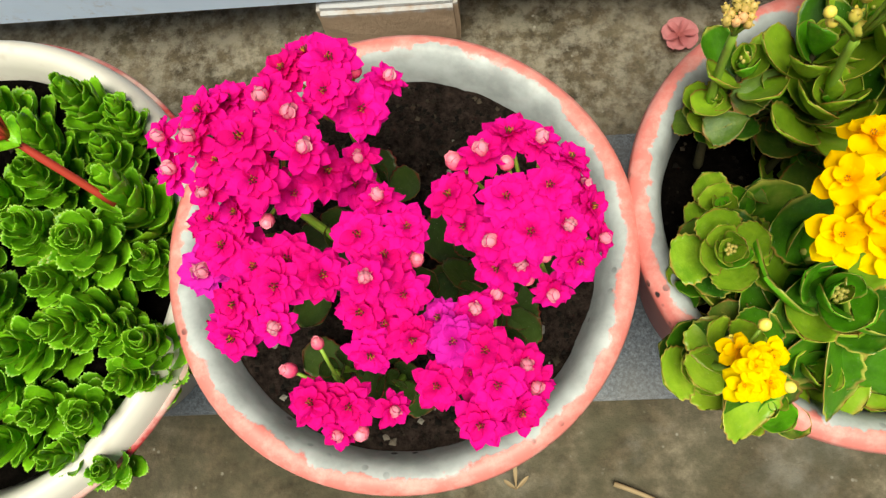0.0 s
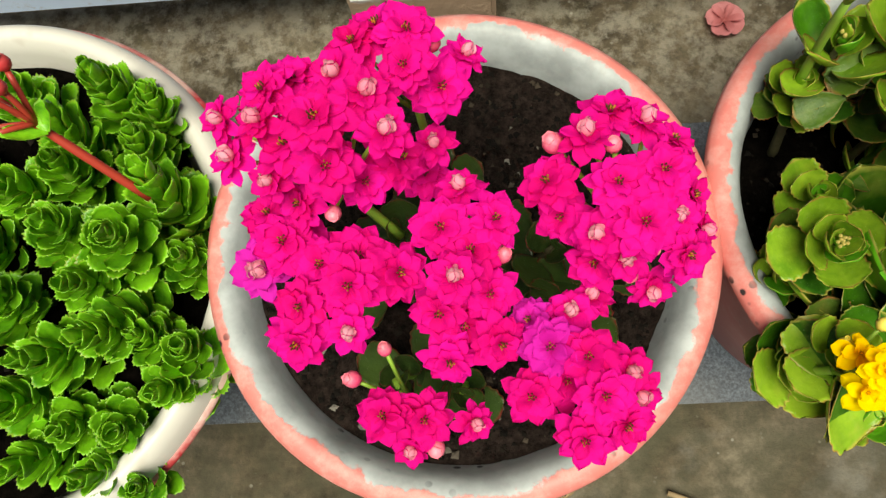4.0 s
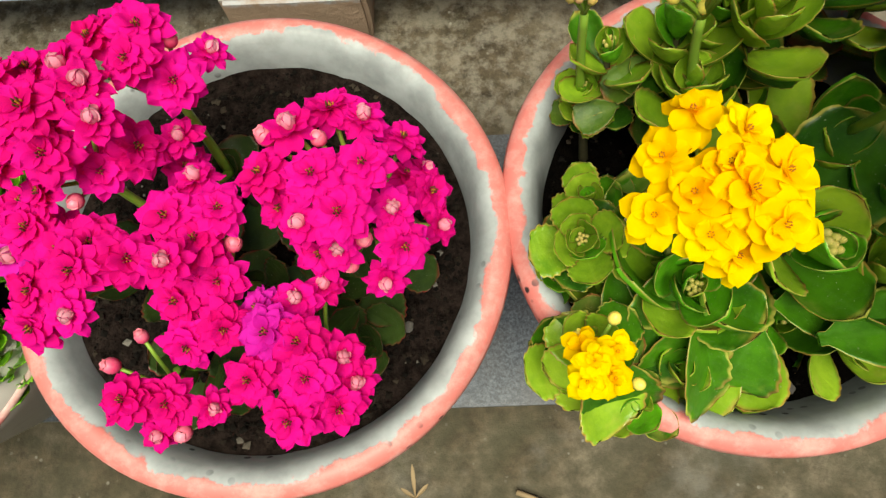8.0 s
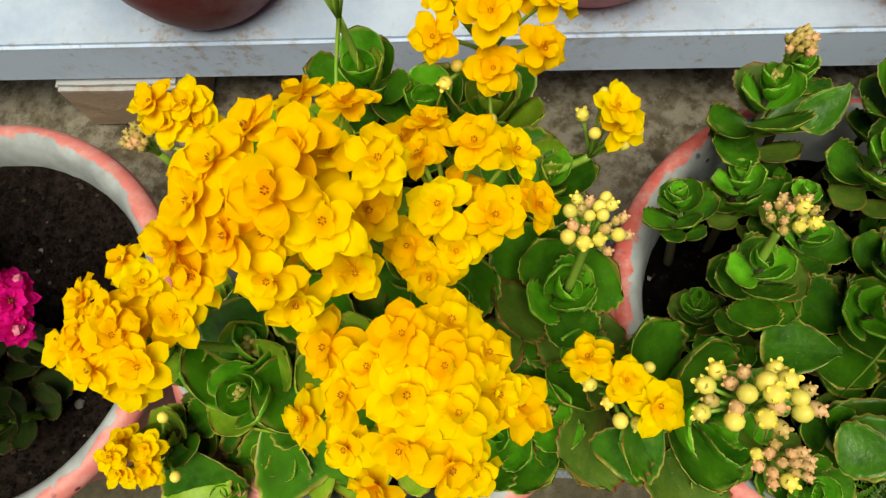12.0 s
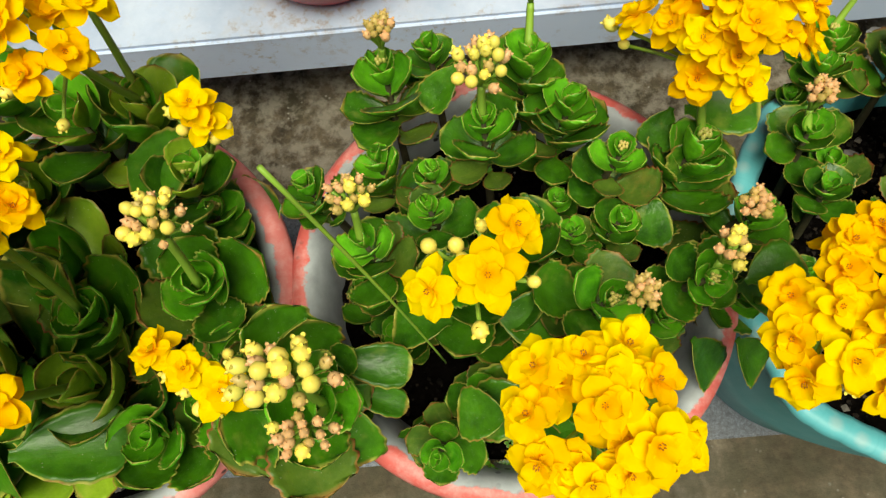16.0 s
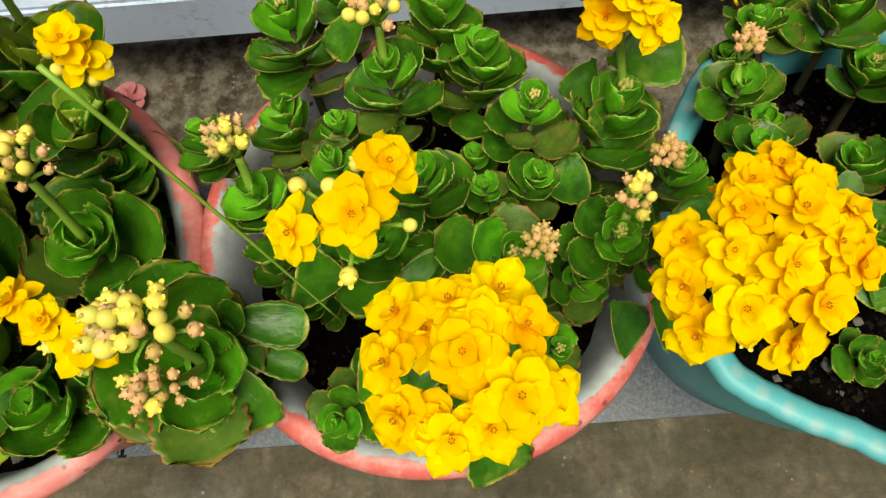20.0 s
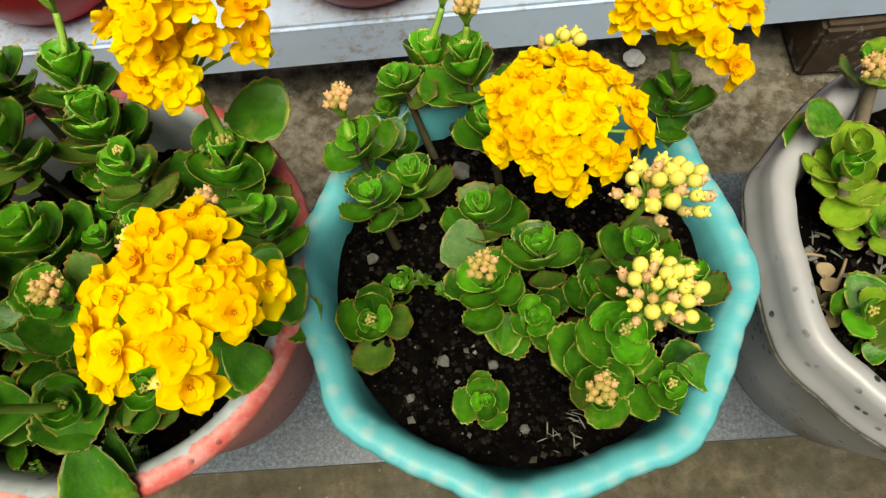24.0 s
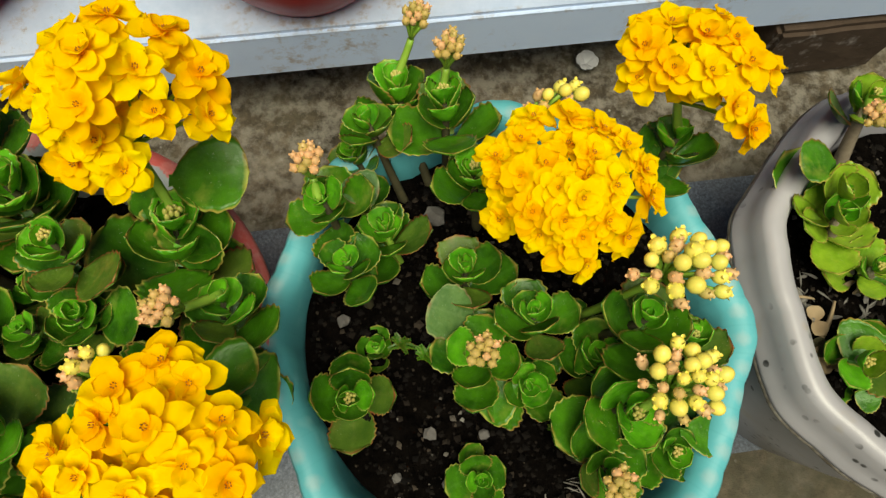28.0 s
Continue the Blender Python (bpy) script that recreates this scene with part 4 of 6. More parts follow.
# ---- flowers and buds, each of unit radius ----
def petal(length, width, elev, az, lift, point, ruffle, seed, cupped=0.25, recurve=0.16):
    """A petal from the middle outwards: narrow at its foot, broad and round beyond, with a small tip where it is pointed."""
    nv, nu = 10, 6
    vs, uvs = [], []
    rot = turned(az, elev)
    for i in range(nv + 1):
        v = math.sin(math.pi * i / nv / 2) * 0.6 + i / nv * 0.4
        grow = min(1.0, v / 0.6)
        w = width * (0.26 + 0.74 * grow * grow * (3 - 2 * grow)) * math.sqrt(max(0.0, 1 - max(0.0, (v - 0.50) / 0.50) ** 3.2))
        for k in range(nu + 1):
            u = 2 * k / nu - 1
            reach = length * (v + (0.08 if point and i == nv else 0))
            if not point and i >= nv - 2:
                reach *= 1 - 0.05 * abs(math.sin(u * 3.1))
            z = cupped * width * (u * u - 0.25) * math.sin(math.pi * min(v + 0.1, 1)) - recurve * length * v * v + ruffle * math.sin(2.2 * u + 3 * v + seed) * v
            p = rot @ Vector((reach, w * u, z))
            vs.append((p.x, p.y, p.z + lift))
            uvs.append(((u + 1) / 2, v))
    n = nu + 1
    fs = [(i * n + k, (i + 1) * n + k, (i + 1) * n + k + 1, i * n + k + 1) for i in range(nv) for k in range(nu)]
    return vs, fs, uvs


def ball(cx, cy, cz, rx, rz, seg=7, rings=5, pinch=0.0):
    vs, fs, uvs = [], [], []
    for i in range(rings + 1):
        f = i / rings
        rr = rx * math.sin(math.pi * f) ** (1.0 if f < 0.5 else 1.0 + pinch)
        for k in range(seg):
            th = 2 * math.pi * k / seg
            vs.append((cx + rr * math.cos(th), cy + rr * math.sin(th), cz - rz * math.cos(math.pi * f)))
            uvs.append((k / seg, f))
    for i in range(rings):
        for k in range(seg):
            q = (k + 1) % seg
            fs.append((i * seg + k, i * seg + q, (i + 1) * seg + q, (i + 1) * seg + k))
    return vs, fs, uvs


def gather(pieces, mats, name):
    vs, fs, uv, slots = [], [], [], []
    for (v, f, u), slot in pieces:
        k = len(vs)
        vs += v
        uv += u
        fs += [tuple(i + k for i in q) for q in f]
        slots += [slot] * len(f)
    return mesh(name, vs, fs, mats, uvs=uv, slots=slots)


def yellow_flower(seed):
    """A double flower: broad tipped petals below, smaller upright ones round the heart."""
    rnd = random.Random(seed)
    ps, turn = [], rnd.uniform(0, 6)
    flare = rnd.uniform(-8, 10)
    for ring, (n, length, width, elev, lift, bow) in enumerate(((5, 1.10, 0.44, 2 + flare, -0.18, 0.16), (4, 0.90, 0.42, 24 + flare, -0.12, 0.14), (rnd.choice((2, 3, 4)), 0.60, 0.30, 52, -0.06, 0.05))):
        for i in range(n):
            az = turn + ring * 0.75 + 2 * math.pi * i / n + rnd.uniform(-0.22, 0.22)
            ps.append((petal(length * rnd.uniform(0.88, 1.1), width * rnd.uniform(0.85, 1.12), radians(elev + rnd.uniform(-13, 13)), az, lift, True, rnd.uniform(0.04, 0.10), rnd.randint(0, 999), rnd.uniform(0.1, 0.8), bow), 0))
    for i in range(6):
        a = turn + i * 1.05
        ps.append((ball(0.08 * math.cos(a), 0.08 * math.sin(a), 0.12, 0.028, 0.07, 5, 3), 1))
    return gather(ps, [YELLOW, STAMEN], "flower")


def magenta_flower(seed, pale, petals=MAGENTA):
    """A double flower with flat overlapping petals; pale ones still hold a closed pink heart."""
    rnd = random.Random(seed)
    ps, turn = [], rnd.uniform(0, 6)
    rings = ((9, 1.04, 0.32, 0, -0.22, 0.18), (8, 0.88, 0.31, 16, -0.14, 0.20), (6, 0.64, 0.27, 34, -0.08, 0.14)) if not pale else ((8, 1.08, 0.33, 6, -0.20, 0.20), (7, 0.90, 0.33, 28, -0.14, 0.14))
    for ring, (n, length, width, elev, lift, bow) in enumerate(rings):
        for i in range(n):
            az = turn + ring * 0.42 + 2 * math.pi * i / n + rnd.uniform(-0.12, 0.12)
            ps.append((petal(length * rnd.uniform(0.9, 1.08), width * rnd.uniform(0.88, 1.1), radians(elev + rnd.uniform(-12, 12)), az, lift, True, rnd.uniform(0.04, 0.09), rnd.randint(0, 999), rnd.uniform(0.1, 0.8), bow), 0))
    if pale:
        ps.append((ball(0, 0, 0.19, 0.30, 0.38, 9, 6, 0.3), 2))
        for i in range(rnd.choice((3, 4, 5))):
            ps.append((petal(0.67, 0.31, radians(76), turn + i * 1.5 + rnd.uniform(-0.3, 0.3), -0.10, True, 0.02, i, 1.3, -0.25), 2 if i else 0))
    else:
        for i in range(9):
            a, d = turn + i * 2.4, 0.15 * math.sqrt(i / 8)
            ps.append((ball(d * math.cos(a), d * math.sin(a), 0.08, 0.034, 0.09, 5, 3), 1 if i % 3 else 3))
    return gather(ps, [petals, STAMEN_DARK, MAGENTA_PALE, STAMEN], "flower")


def bud(material, pinch, ribs, tall, spiky=False):
    """A closed bud: a swollen body in four narrow sepals, whose tips stand off where it is spiky."""
    pieces = [(ball(0, 0, 0, 0.80, tall, 10, 7, pinch), 0)]
    for i in range(4):
        az = i * 1.571 + 0.4
        pieces.append((petal(tall * 1.25, 0.36, radians(58), az, -tall * 0.95, True, 0.0, i, 0.8, -0.12), 1))
        if spiky:
            v, f, u = petal(0.62, 0.24, radians(60), az + 0.8, tall * 0.34, True, 0.0, i, 0.8, -0.05)
            pieces.append((([(x + 0.50 * math.cos(az + 0.8), y + 0.50 * math.sin(az + 0.8), z) for x, y, z in v], f, u), 0))
    for i in range(ribs):
        pieces.append((petal(tall * 1.5, 0.50, radians(80), i * 6.283 / ribs, -tall * 0.55, True, 0.0, i, 1.2), 0))
    return gather(pieces, [material, CALYX], "bud")


YELLOW_FLOWERS = [yellow_flower(s) for s in range(14)]
MAGENTA_OPEN = [magenta_flower(s, False) for s in range(10)]
MAGENTA_CLOSED = [magenta_flower(s + 20, True) for s in range(10)]
MAGENTA_VIOLET = [magenta_flower(s + 40, s % 2 == 0, VIOLET) for s in range(4)]
BUDS_YELLOW = [bud(BUD_YELLOW, 0.10, 0, 0.95), bud(BUD_YELLOW, 0.35, 0, 1.02, True)]
BUDS_TAN = [bud(BUD_PINK, 0.5, 0, 1.1, True), bud(BUD_PINK, 0.9, 0, 1.3, True), bud(BUD_OLIVE, 0.7, 0, 1.2, True)]
BUDS_OLIVE = [bud(BUD_OLIVE, 0.5, 0, 1.1, True), bud(BUD_OLIVE, 0.8, 0, 1.3, True), bud(BUD_PINK, 0.5, 0, 1.15, True)]
BUDS_MAGENTA = [bud(BUD_MAGENTA, 0.2, 5, 0.95)]


def flower_head(where, places, kinds, size, hue="yellow", deep=0.042, reach=0.05, bud_size=0.0034, label=""):
    """A branched head: places are the flowers' faces; kinds o open, v violet, p with a pale closed heart, b bud."""
    count[0] += 1
    rnd = random.Random(count[0] * 3)
    pts = [Vector(p) for p in places]
    if hue == "yellow":
        size *= 0.94
    if hue == "yellow" and set(kinds) == {"b"}:
        tight = max((p - pts[0]).length for p in pts) < 0.014
        if tight:
            mid = sum(pts, Vector()) / len(pts)
            pts = []
            for i in range(13):
                a, d = i * 2.3999, 0.0068 * math.sqrt((i + 0.3) / 13)
                pts.append(mid + Vector((d * math.cos(a), d * math.sin(a), 0.003 - 75 * d * d + rnd.uniform(-0.001, 0.001))))
            kinds, bud_size = "t" * 13, 0.0030
        else:
            first = len(pts)
            mid = sum(pts, Vector()) / first
            rx = max(0.007, 1.85 * math.sqrt(sum((p.x - mid.x) ** 2 for p in pts) / first))
            ry = max(0.007, 1.85 * math.sqrt(sum((p.y - mid.y) ** 2 for p in pts) / first))
            sx = sum((p.x - mid.x) * (p.z - mid.z) for p in pts) / sum((p.x - mid.x) ** 2 + 1e-6 for p in pts)
            sy = sum((p.y - mid.y) * (p.z - mid.z) for p in pts) / sum((p.y - mid.y) ** 2 + 1e-6 for p in pts)
            n = int(first * 1.25) + 3
            bud_size = min(0.0046, max(0.0030, 1.12 * math.sqrt(rx * ry / n)))
            pts, kinds = [], ""
            for i in range(n):
                a, d = i * 2.3999 + 0.5, math.sqrt((i + 0.4) / n)
                big = i * 7 % 16 < 9
                dx, dy = rx * d * math.cos(a), ry * d * math.sin(a)
                pts.append(mid + Vector((dx, dy, sx * dx + sy * dy + 0.35 * (rx + ry) * (0.5 - d * d) + (0.001 if big else -0.002) + rnd.uniform(-0.0008, 0.0008))))
                kinds += "b" if big else "s"
    if hue == "yellow" and len(pts) > 17:
        kept = []
        for p, k in zip(pts, kinds):
            if k != "o" or all((p - q).length > size * 1.0 for q, j in kept if j == "o"):
                kept.append((p, k))
        pts, kinds = [p for p, _ in kept], "".join(k for _, k in kept)
    opened = [p for p, k in zip(pts, kinds) if k in "opv"]
    if len(opened) >= 6:
        for i in range(int(len(opened) * (0.24 if hue == "yellow" else 0.13))):
            q = sum(rnd.sample(opened, 3), Vector()) / 3
            pts.append(q + Vector((rnd.uniform(-0.006, 0.006), rnd.uniform(-0.006, 0.006), rnd.uniform(-0.011, -0.005))))
            kinds += "o"
    mid = sum(pts, Vector()) / len(pts)
    near = [s for s in SHOOTS if s[0] == where and (s[1].z > 0.232 or where in ("P4", "P5"))]
    host = min(near, key=lambda s: (Vector((s[1].x - mid.x, s[1].y - mid.y)).length + 0.4 * max(0, s[1].z - mid.z + 0.02) + 1.0 * max(0, mid.y - s[1].y)))
    root, centre = host[2], host[1]
    pull = Vector((centre.x - mid.x, centre.y - mid.y, 0))
    hub = mid + pull * 0.25 - Vector((0, 0, deep))
    if hub.z < centre.z + 0.002:
        hub.z = min(centre.z + 0.002, mid.z - 0.010)
    start = centre - Vector((0, 0, 0.006))
    foot = root.location
    pieces = [tube(bend(start - foot, hub - foot, -pull * 0.12), [0.0024, 0.0023, 0.0022, 0.0021, 0.002, 0.002, 0.0018])]
    for p, k in zip(pts, kinds):
        d = (p - hub)
        end = p - d.normalized() * (size * 0.25 if k not in "bst" else bud_size * 0.8)
        pieces.append(tube(bend(hub - foot, end - foot, (0, 0, 0.10 * d.length), 3), [0.0012, 0.001, 0.0009, 0.0009], 5))
    vs, fs = merge(*pieces)
    head = part("flower_head", mesh("flower_head", vs, fs, [STALK]), root, None, label)
    for p, k in zip(pts, kinds):
        d = (p - hub).normalized() + Vector((rnd.uniform(-0.3, 0.3), rnd.uniform(-0.3, 0.3) - 0.10, 0.38))
        turn = Vector((0, 0, 1)).rotation_difference(d.normalized()).to_matrix().to_4x4()
        spin = Matrix.Rotation(rnd.uniform(0, 6.28), 4, "Z")
        if k in "bst":
            big = k == "b" and rnd.random() < (0.95 if bud_size > 0.0032 else 0.4)
            pool = BUDS_MAGENTA if hue == "magenta" else BUDS_OLIVE if k == "t" else (BUDS_YELLOW if big else BUDS_TAN)
            s = bud_size * (1.0 if hue == "magenta" else (1.08 if big else 0.85)) * rnd.uniform(0.85, 1.15)
            m = Matrix.Translation(p - foot) @ turn @ spin @ Matrix.Scale(s, 4)
            part("bud", rnd.choice(pool), head, m)
        else:
            pool = YELLOW_FLOWERS if hue == "yellow" else (MAGENTA_CLOSED if k == "p" else MAGENTA_VIOLET if k == "v" else MAGENTA_OPEN)
            s = size * rnd.uniform(0.9, 1.1) * (0.80 if k == "p" else 1.0)
            m = Matrix.Translation(p - foot) @ turn @ spin @ Matrix.Scale(s, 4)
            part("flower", rnd.choice(pool), head, m)
    return head


# ---- the leafy shoots, pot by pot ----
shoot("P2", (0.129, 0.161, 0.270), 0.020, lean=(-0.2,0.1))
shoot("P2", (0.108, 0.067, 0.275), 0.0175, lean=(-0.2,-0.2))
shoot("P2", (0.119, 0.097, 0.245), 0.0155, lean=(-0.3,0))
shoot("P2", (0.106, 0.064, 0.225), 0.014)
shoot("P2", (0.156, 0.160, 0.290), 0.019)
shoot("P2", (0.164, 0.140, 0.276), 0.026)
shoot("P2", (0.153, 0.046, 0.270), 0.024)
shoot("P2", (0.203, 0.058, 0.285), 0.039, lean=(0.05,-0.3))
shoot("P2", (0.246, 0.023, 0.225), 0.019)
shoot("P2", (0.304, 0.148, 0.245), 0.022)
shoot("P2", (0.159, 0.016, 0.230), 0.023)
shoot("P2", (0.111, 0.025, 0.262), 0.017)
shoot("P2", (0.134, 0.000, 0.225), 0.016)
shoot("P2", (0.121, 0.153, 0.245), 0.013)
shoot("P2", (0.151, 0.069, 0.260), 0.042)
shoot("P2", (0.250, 0.089, 0.272), 0.031)
shoot("P2", (0.307, 0.097, 0.272), 0.029)
shoot("P2", (0.372, 0.033, 0.295), 0.032, lean=(0.55,-0.25), pairs=6)
shoot("P2", (0.104, 0.020, 0.235), 0.018)
shoot("P2", (0.204, 0.209, 0.290), 0.023)
shoot("P2", (0.272, 0.204, 0.270), 0.027)
shoot("P2", (0.301, 0.158, 0.275), 0.022)
shoot("P2", (0.273, 0.030, 0.245), 0.025)
shoot("P2", (0.322, 0.067, 0.255), 0.026)
shoot("P2", (0.299, 0.043, 0.240), 0.024)
shoot("P2", (0.244, 0.056, 0.260), 0.032)
shoot("P2", (0.208, 0.039, 0.230), 0.026)
shoot("P3", (0.404, 0.195, 0.298), 0.021)
shoot("P3", (0.427, 0.217, 0.280), 0.015)
shoot("P3", (0.478, 0.203, 0.290), 0.022)
shoot("P3", (0.450, 0.158, 0.305), 0.019)
shoot("P3", (0.495, 0.172, 0.290), 0.022)
shoot("P3", (0.515, 0.142, 0.290), 0.018)
shoot("P3", (0.395, 0.161, 0.267), 0.017)
shoot("P3", (0.424, 0.149, 0.270), 0.014)
shoot("P3", (0.421, 0.128, 0.275), 0.018)
shoot("P3", (0.360, 0.145, 0.280), 0.014)
shoot("P3", (0.390, 0.106, 0.295), 0.021)
shoot("P3", (0.461, 0.116, 0.280), 0.021)
shoot("P3", (0.491, 0.113, 0.262), 0.012)
shoot("P3", (0.489, 0.134, 0.250), 0.012)
shoot("P3", (0.516, 0.115, 0.268), 0.015)
shoot("P3", (0.498, 0.067, 0.300), 0.021)
shoot("P3", (0.541, 0.072, 0.300), 0.018)
shoot("P3", (0.579, 0.114, 0.278), 0.019)
shoot("P3", (0.560, 0.152, 0.275), 0.027)
shoot("P3", (0.519, 0.035, 0.250), 0.017)
shoot("P3", (0.439, 0.085, 0.290), 0.024)
shoot("P3", (0.488, 0.027, 0.265), 0.021, lean=(0.3,-0.4))
shoot("P3", (0.459, 0.080, 0.250), 0.020)
shoot("P3", (0.414, 0.010, 0.225), 0.017)
shoot("P3", (0.441, 0.036, 0.245), 0.017)
shoot("P3", (0.380, 0.104, 0.225), 0.017)
shoot("P3", (0.397, 0.076, 0.225), 0.016)
shoot("P3", (0.536, 0.069, 0.240), 0.017)
shoot("P2", (0.231, 0.115, 0.265), 0.032)
shoot("P2", (0.237, 0.198, 0.275), 0.025)
shoot("P2", (0.201, 0.167, 0.250), 0.025)
shoot("P2", (0.189, 0.156, 0.305), 0.022)
shoot("P2", (0.177, 0.170, 0.295), 0.019)
shoot("P3", (0.416, 0.009, 0.255), 0.015)
shoot("P3", (0.372, 0.045, 0.250), 0.016)
shoot("P3", (0.581, 0.076, 0.240), 0.018, lean=(0.4,-0.2))
shoot("P4", (0.683, 0.203, 0.265), 0.022)
shoot("P4", (0.663, 0.231, 0.235), 0.021)
shoot("P4", (0.645, 0.203, 0.248), 0.016)
shoot("P4", (0.620, 0.157, 0.262), 0.020, lean=(-0.2,0))
shoot("P4", (0.648, 0.154, 0.225), 0.019)
shoot("P4", (0.628, 0.130, 0.250), 0.016)
shoot("P4", (0.694, 0.168, 0.252), 0.018)
shoot("P4", (0.685, 0.125, 0.235), 0.021)
shoot("P4", (0.713, 0.097, 0.243), 0.019)
shoot("P4", (0.684, 0.082, 0.238), 0.020)
shoot("P4", (0.709, 0.064, 0.220), 0.018)
shoot("P4", (0.622, 0.070, 0.215), 0.022)
shoot("P4", (0.636, 0.097, 0.195), 0.011)
shoot("P4", (0.680, 0.024, 0.210), 0.015)
shoot("P4", (0.757, 0.085, 0.270), 0.020)
shoot("P4", (0.745, 0.044, 0.262), 0.022)
shoot("P4", (0.733, 0.020, 0.250), 0.018)
shoot("P4", (0.788, 0.166, 0.275), 0.018)
shoot("P4", (0.788, 0.077, 0.235), 0.019)
shoot("P4", (0.744, 0.076, 0.225), 0.022)
shoot("P4", (0.773, 0.025, 0.220), 0.019)
shoot("P4", (0.639, 0.176, 0.220), 0.015)
shoot("P4", (0.635, 0.197, 0.225), 0.013)
shoot("P4", (0.743, 0.098, 0.200), 0.015)
shoot("P5", (0.883, 0.139, 0.240), 0.026)
shoot("P5", (0.878, 0.054, 0.220), 0.021)
shoot("P5", (0.905, 0.185, 0.250), 0.017)
shoot("P5", (0.900, 0.101, 0.220), 0.017)
shoot("P5", (0.878, 0.127, 0.235), 0.020)
big_leaf("P3", (0.559, 0.133, 0.235), (0.564, 0.153, 0.270), 1.15)
big_leaf("P3", (0.570, 0.078, 0.250), (0.598, 0.077, 0.235), 1.10)
big_leaf("P3", (0.520, 0.112, 0.250), (0.544, 0.114, 0.262), 1.25)
big_leaf("P3", (0.547, 0.056, 0.240), (0.565, 0.036, 0.215), 1.00)
big_leaf("P3", (0.556, 0.170, 0.265), (0.598, 0.165, 0.272), 0.95)
big_leaf("P3", (0.550, 0.172, 0.265), (0.539, 0.155, 0.245), 0.90)
big_leaf("P3", (0.477, 0.047, 0.240), (0.434, 0.025, 0.215), 1.00)
big_leaf("P3", (0.481, 0.017, 0.238), (0.489, -0.028, 0.205), 0.72)
big_leaf("P3", (0.484, 0.010, 0.235), (0.486, 0.050, 0.262), 0.95)
big_leaf("P3", (0.490, 0.020, 0.225), (0.496, -0.014, 0.205), 0.60)
big_leaf("P3", (0.469, 0.030, 0.250), (0.430, 0.031, 0.240), 0.90)
big_leaf("P2", (0.372, 0.055, 0.270), (0.414, 0.050, 0.262), 0.62)
big_leaf("P2", (0.373, 0.043, 0.262), (0.409, 0.033, 0.245), 0.50)
big_leaf("P2", (0.370, 0.040, 0.262), (0.378, 0.002, 0.235), 0.80)
big_leaf("P2", (0.370, 0.051, 0.262), (0.385, 0.059, 0.285), 0.70)
big_leaf("P2", (0.369, 0.035, 0.262), (0.357, 0.011, 0.240), 0.80)
big_leaf("P2", (0.366, 0.040, 0.270), (0.376, 0.058, 0.295), 0.60)
big_leaf("P2", (0.346, 0.035, 0.275), (0.321, 0.014, 0.250), 1.00)
big_leaf("P2", (0.155, 0.056, 0.250), (0.157, 0.003, 0.210), 1.00)
big_leaf("P2", (0.191, 0.034, 0.240), (0.178, 0.005, 0.205), 1.00)
big_leaf("P2", (0.153, 0.062, 0.260), (0.146, 0.028, 0.235), 1.10)
big_leaf("P2", (0.161, 0.037, 0.245), (0.160, 0.003, 0.205), 1.10)
big_leaf("P2", (0.210, 0.025, 0.250), (0.274, 0.030, 0.235), 0.70)
big_leaf("P2", (0.128, 0.064, 0.240), (0.141, 0.036, 0.228), 1.30)
big_leaf("P2", (0.132, 0.061, 0.240), (0.158, 0.050, 0.232), 1.20)
big_leaf("P2", (0.117, 0.022, 0.250), (0.131, -0.010, 0.212), 0.95)
big_leaf("P2", (0.113, 0.017, 0.242), (0.131, -0.014, 0.222), 1.25)
big_leaf("P2", (0.112, 0.014, 0.240), (0.101, 0.047, 0.236), 1.10)
big_leaf("P2", (0.119, 0.034, 0.250), (0.101, 0.025, 0.225), 1.10)
big_leaf("P2", (0.153, 0.063, 0.250), (0.136, 0.092, 0.275), 1.10)
big_leaf("P2", (0.162, 0.042, 0.250), (0.187, 0.001, 0.205), 1.20)
big_leaf("P2", (0.138, 0.141, 0.230), (0.120, 0.142, 0.220), 1.20)
big_leaf("P2", (0.197, 0.042, 0.240), (0.238, 0.039, 0.235), 0.95)
big_leaf("P3", (0.450, 0.024, 0.265), (0.423, 0.029, 0.250), 1.10)
big_leaf("P3", (0.449, 0.070, 0.270), (0.483, 0.065, 0.260), 1.00)
big_leaf("P3", (0.428, 0.069, 0.270), (0.394, 0.074, 0.250), 0.90)
big_leaf("P3", (0.560, 0.051, 0.262), (0.578, 0.034, 0.240), 0.95)
big_leaf("P3", (0.566, 0.076, 0.270), (0.597, 0.085, 0.275), 0.90)
big_leaf("P2", (0.263, 0.172, 0.260), (0.306, 0.154, 0.270), 1.20)
big_leaf("P3", (0.441, 0.193, 0.290), (0.421, 0.176, 0.270), 0.80)
big_leaf("P4", (0.687, 0.098, 0.220), (0.662, 0.109, 0.235), 1.10, dusty=True)
big_leaf("P4", (0.705, 0.067, 0.208), (0.682, 0.053, 0.200), 1.10)
big_leaf("P4", (0.745, 0.071, 0.225), (0.733, 0.076, 0.210), 1.20)
big_leaf("P4", (0.778, 0.033, 0.215), (0.799, 0.027, 0.210), 1.10)
big_leaf("P4", (0.628, 0.168, 0.240), (0.651, 0.164, 0.240), 1.00, dusty=True)
big_leaf("P4", (0.627, 0.140, 0.220), (0.637, 0.123, 0.205), 1.10)
big_leaf("P4", (0.780, 0.165, 0.255), (0.796, 0.149, 0.235), 1.20)
big_leaf("P5", (0.894, 0.064, 0.215), (0.870, 0.066, 0.205), 1.20)
big_leaf("P5", (0.889, 0.037, 0.205), (0.876, 0.034, 0.200), 1.20)
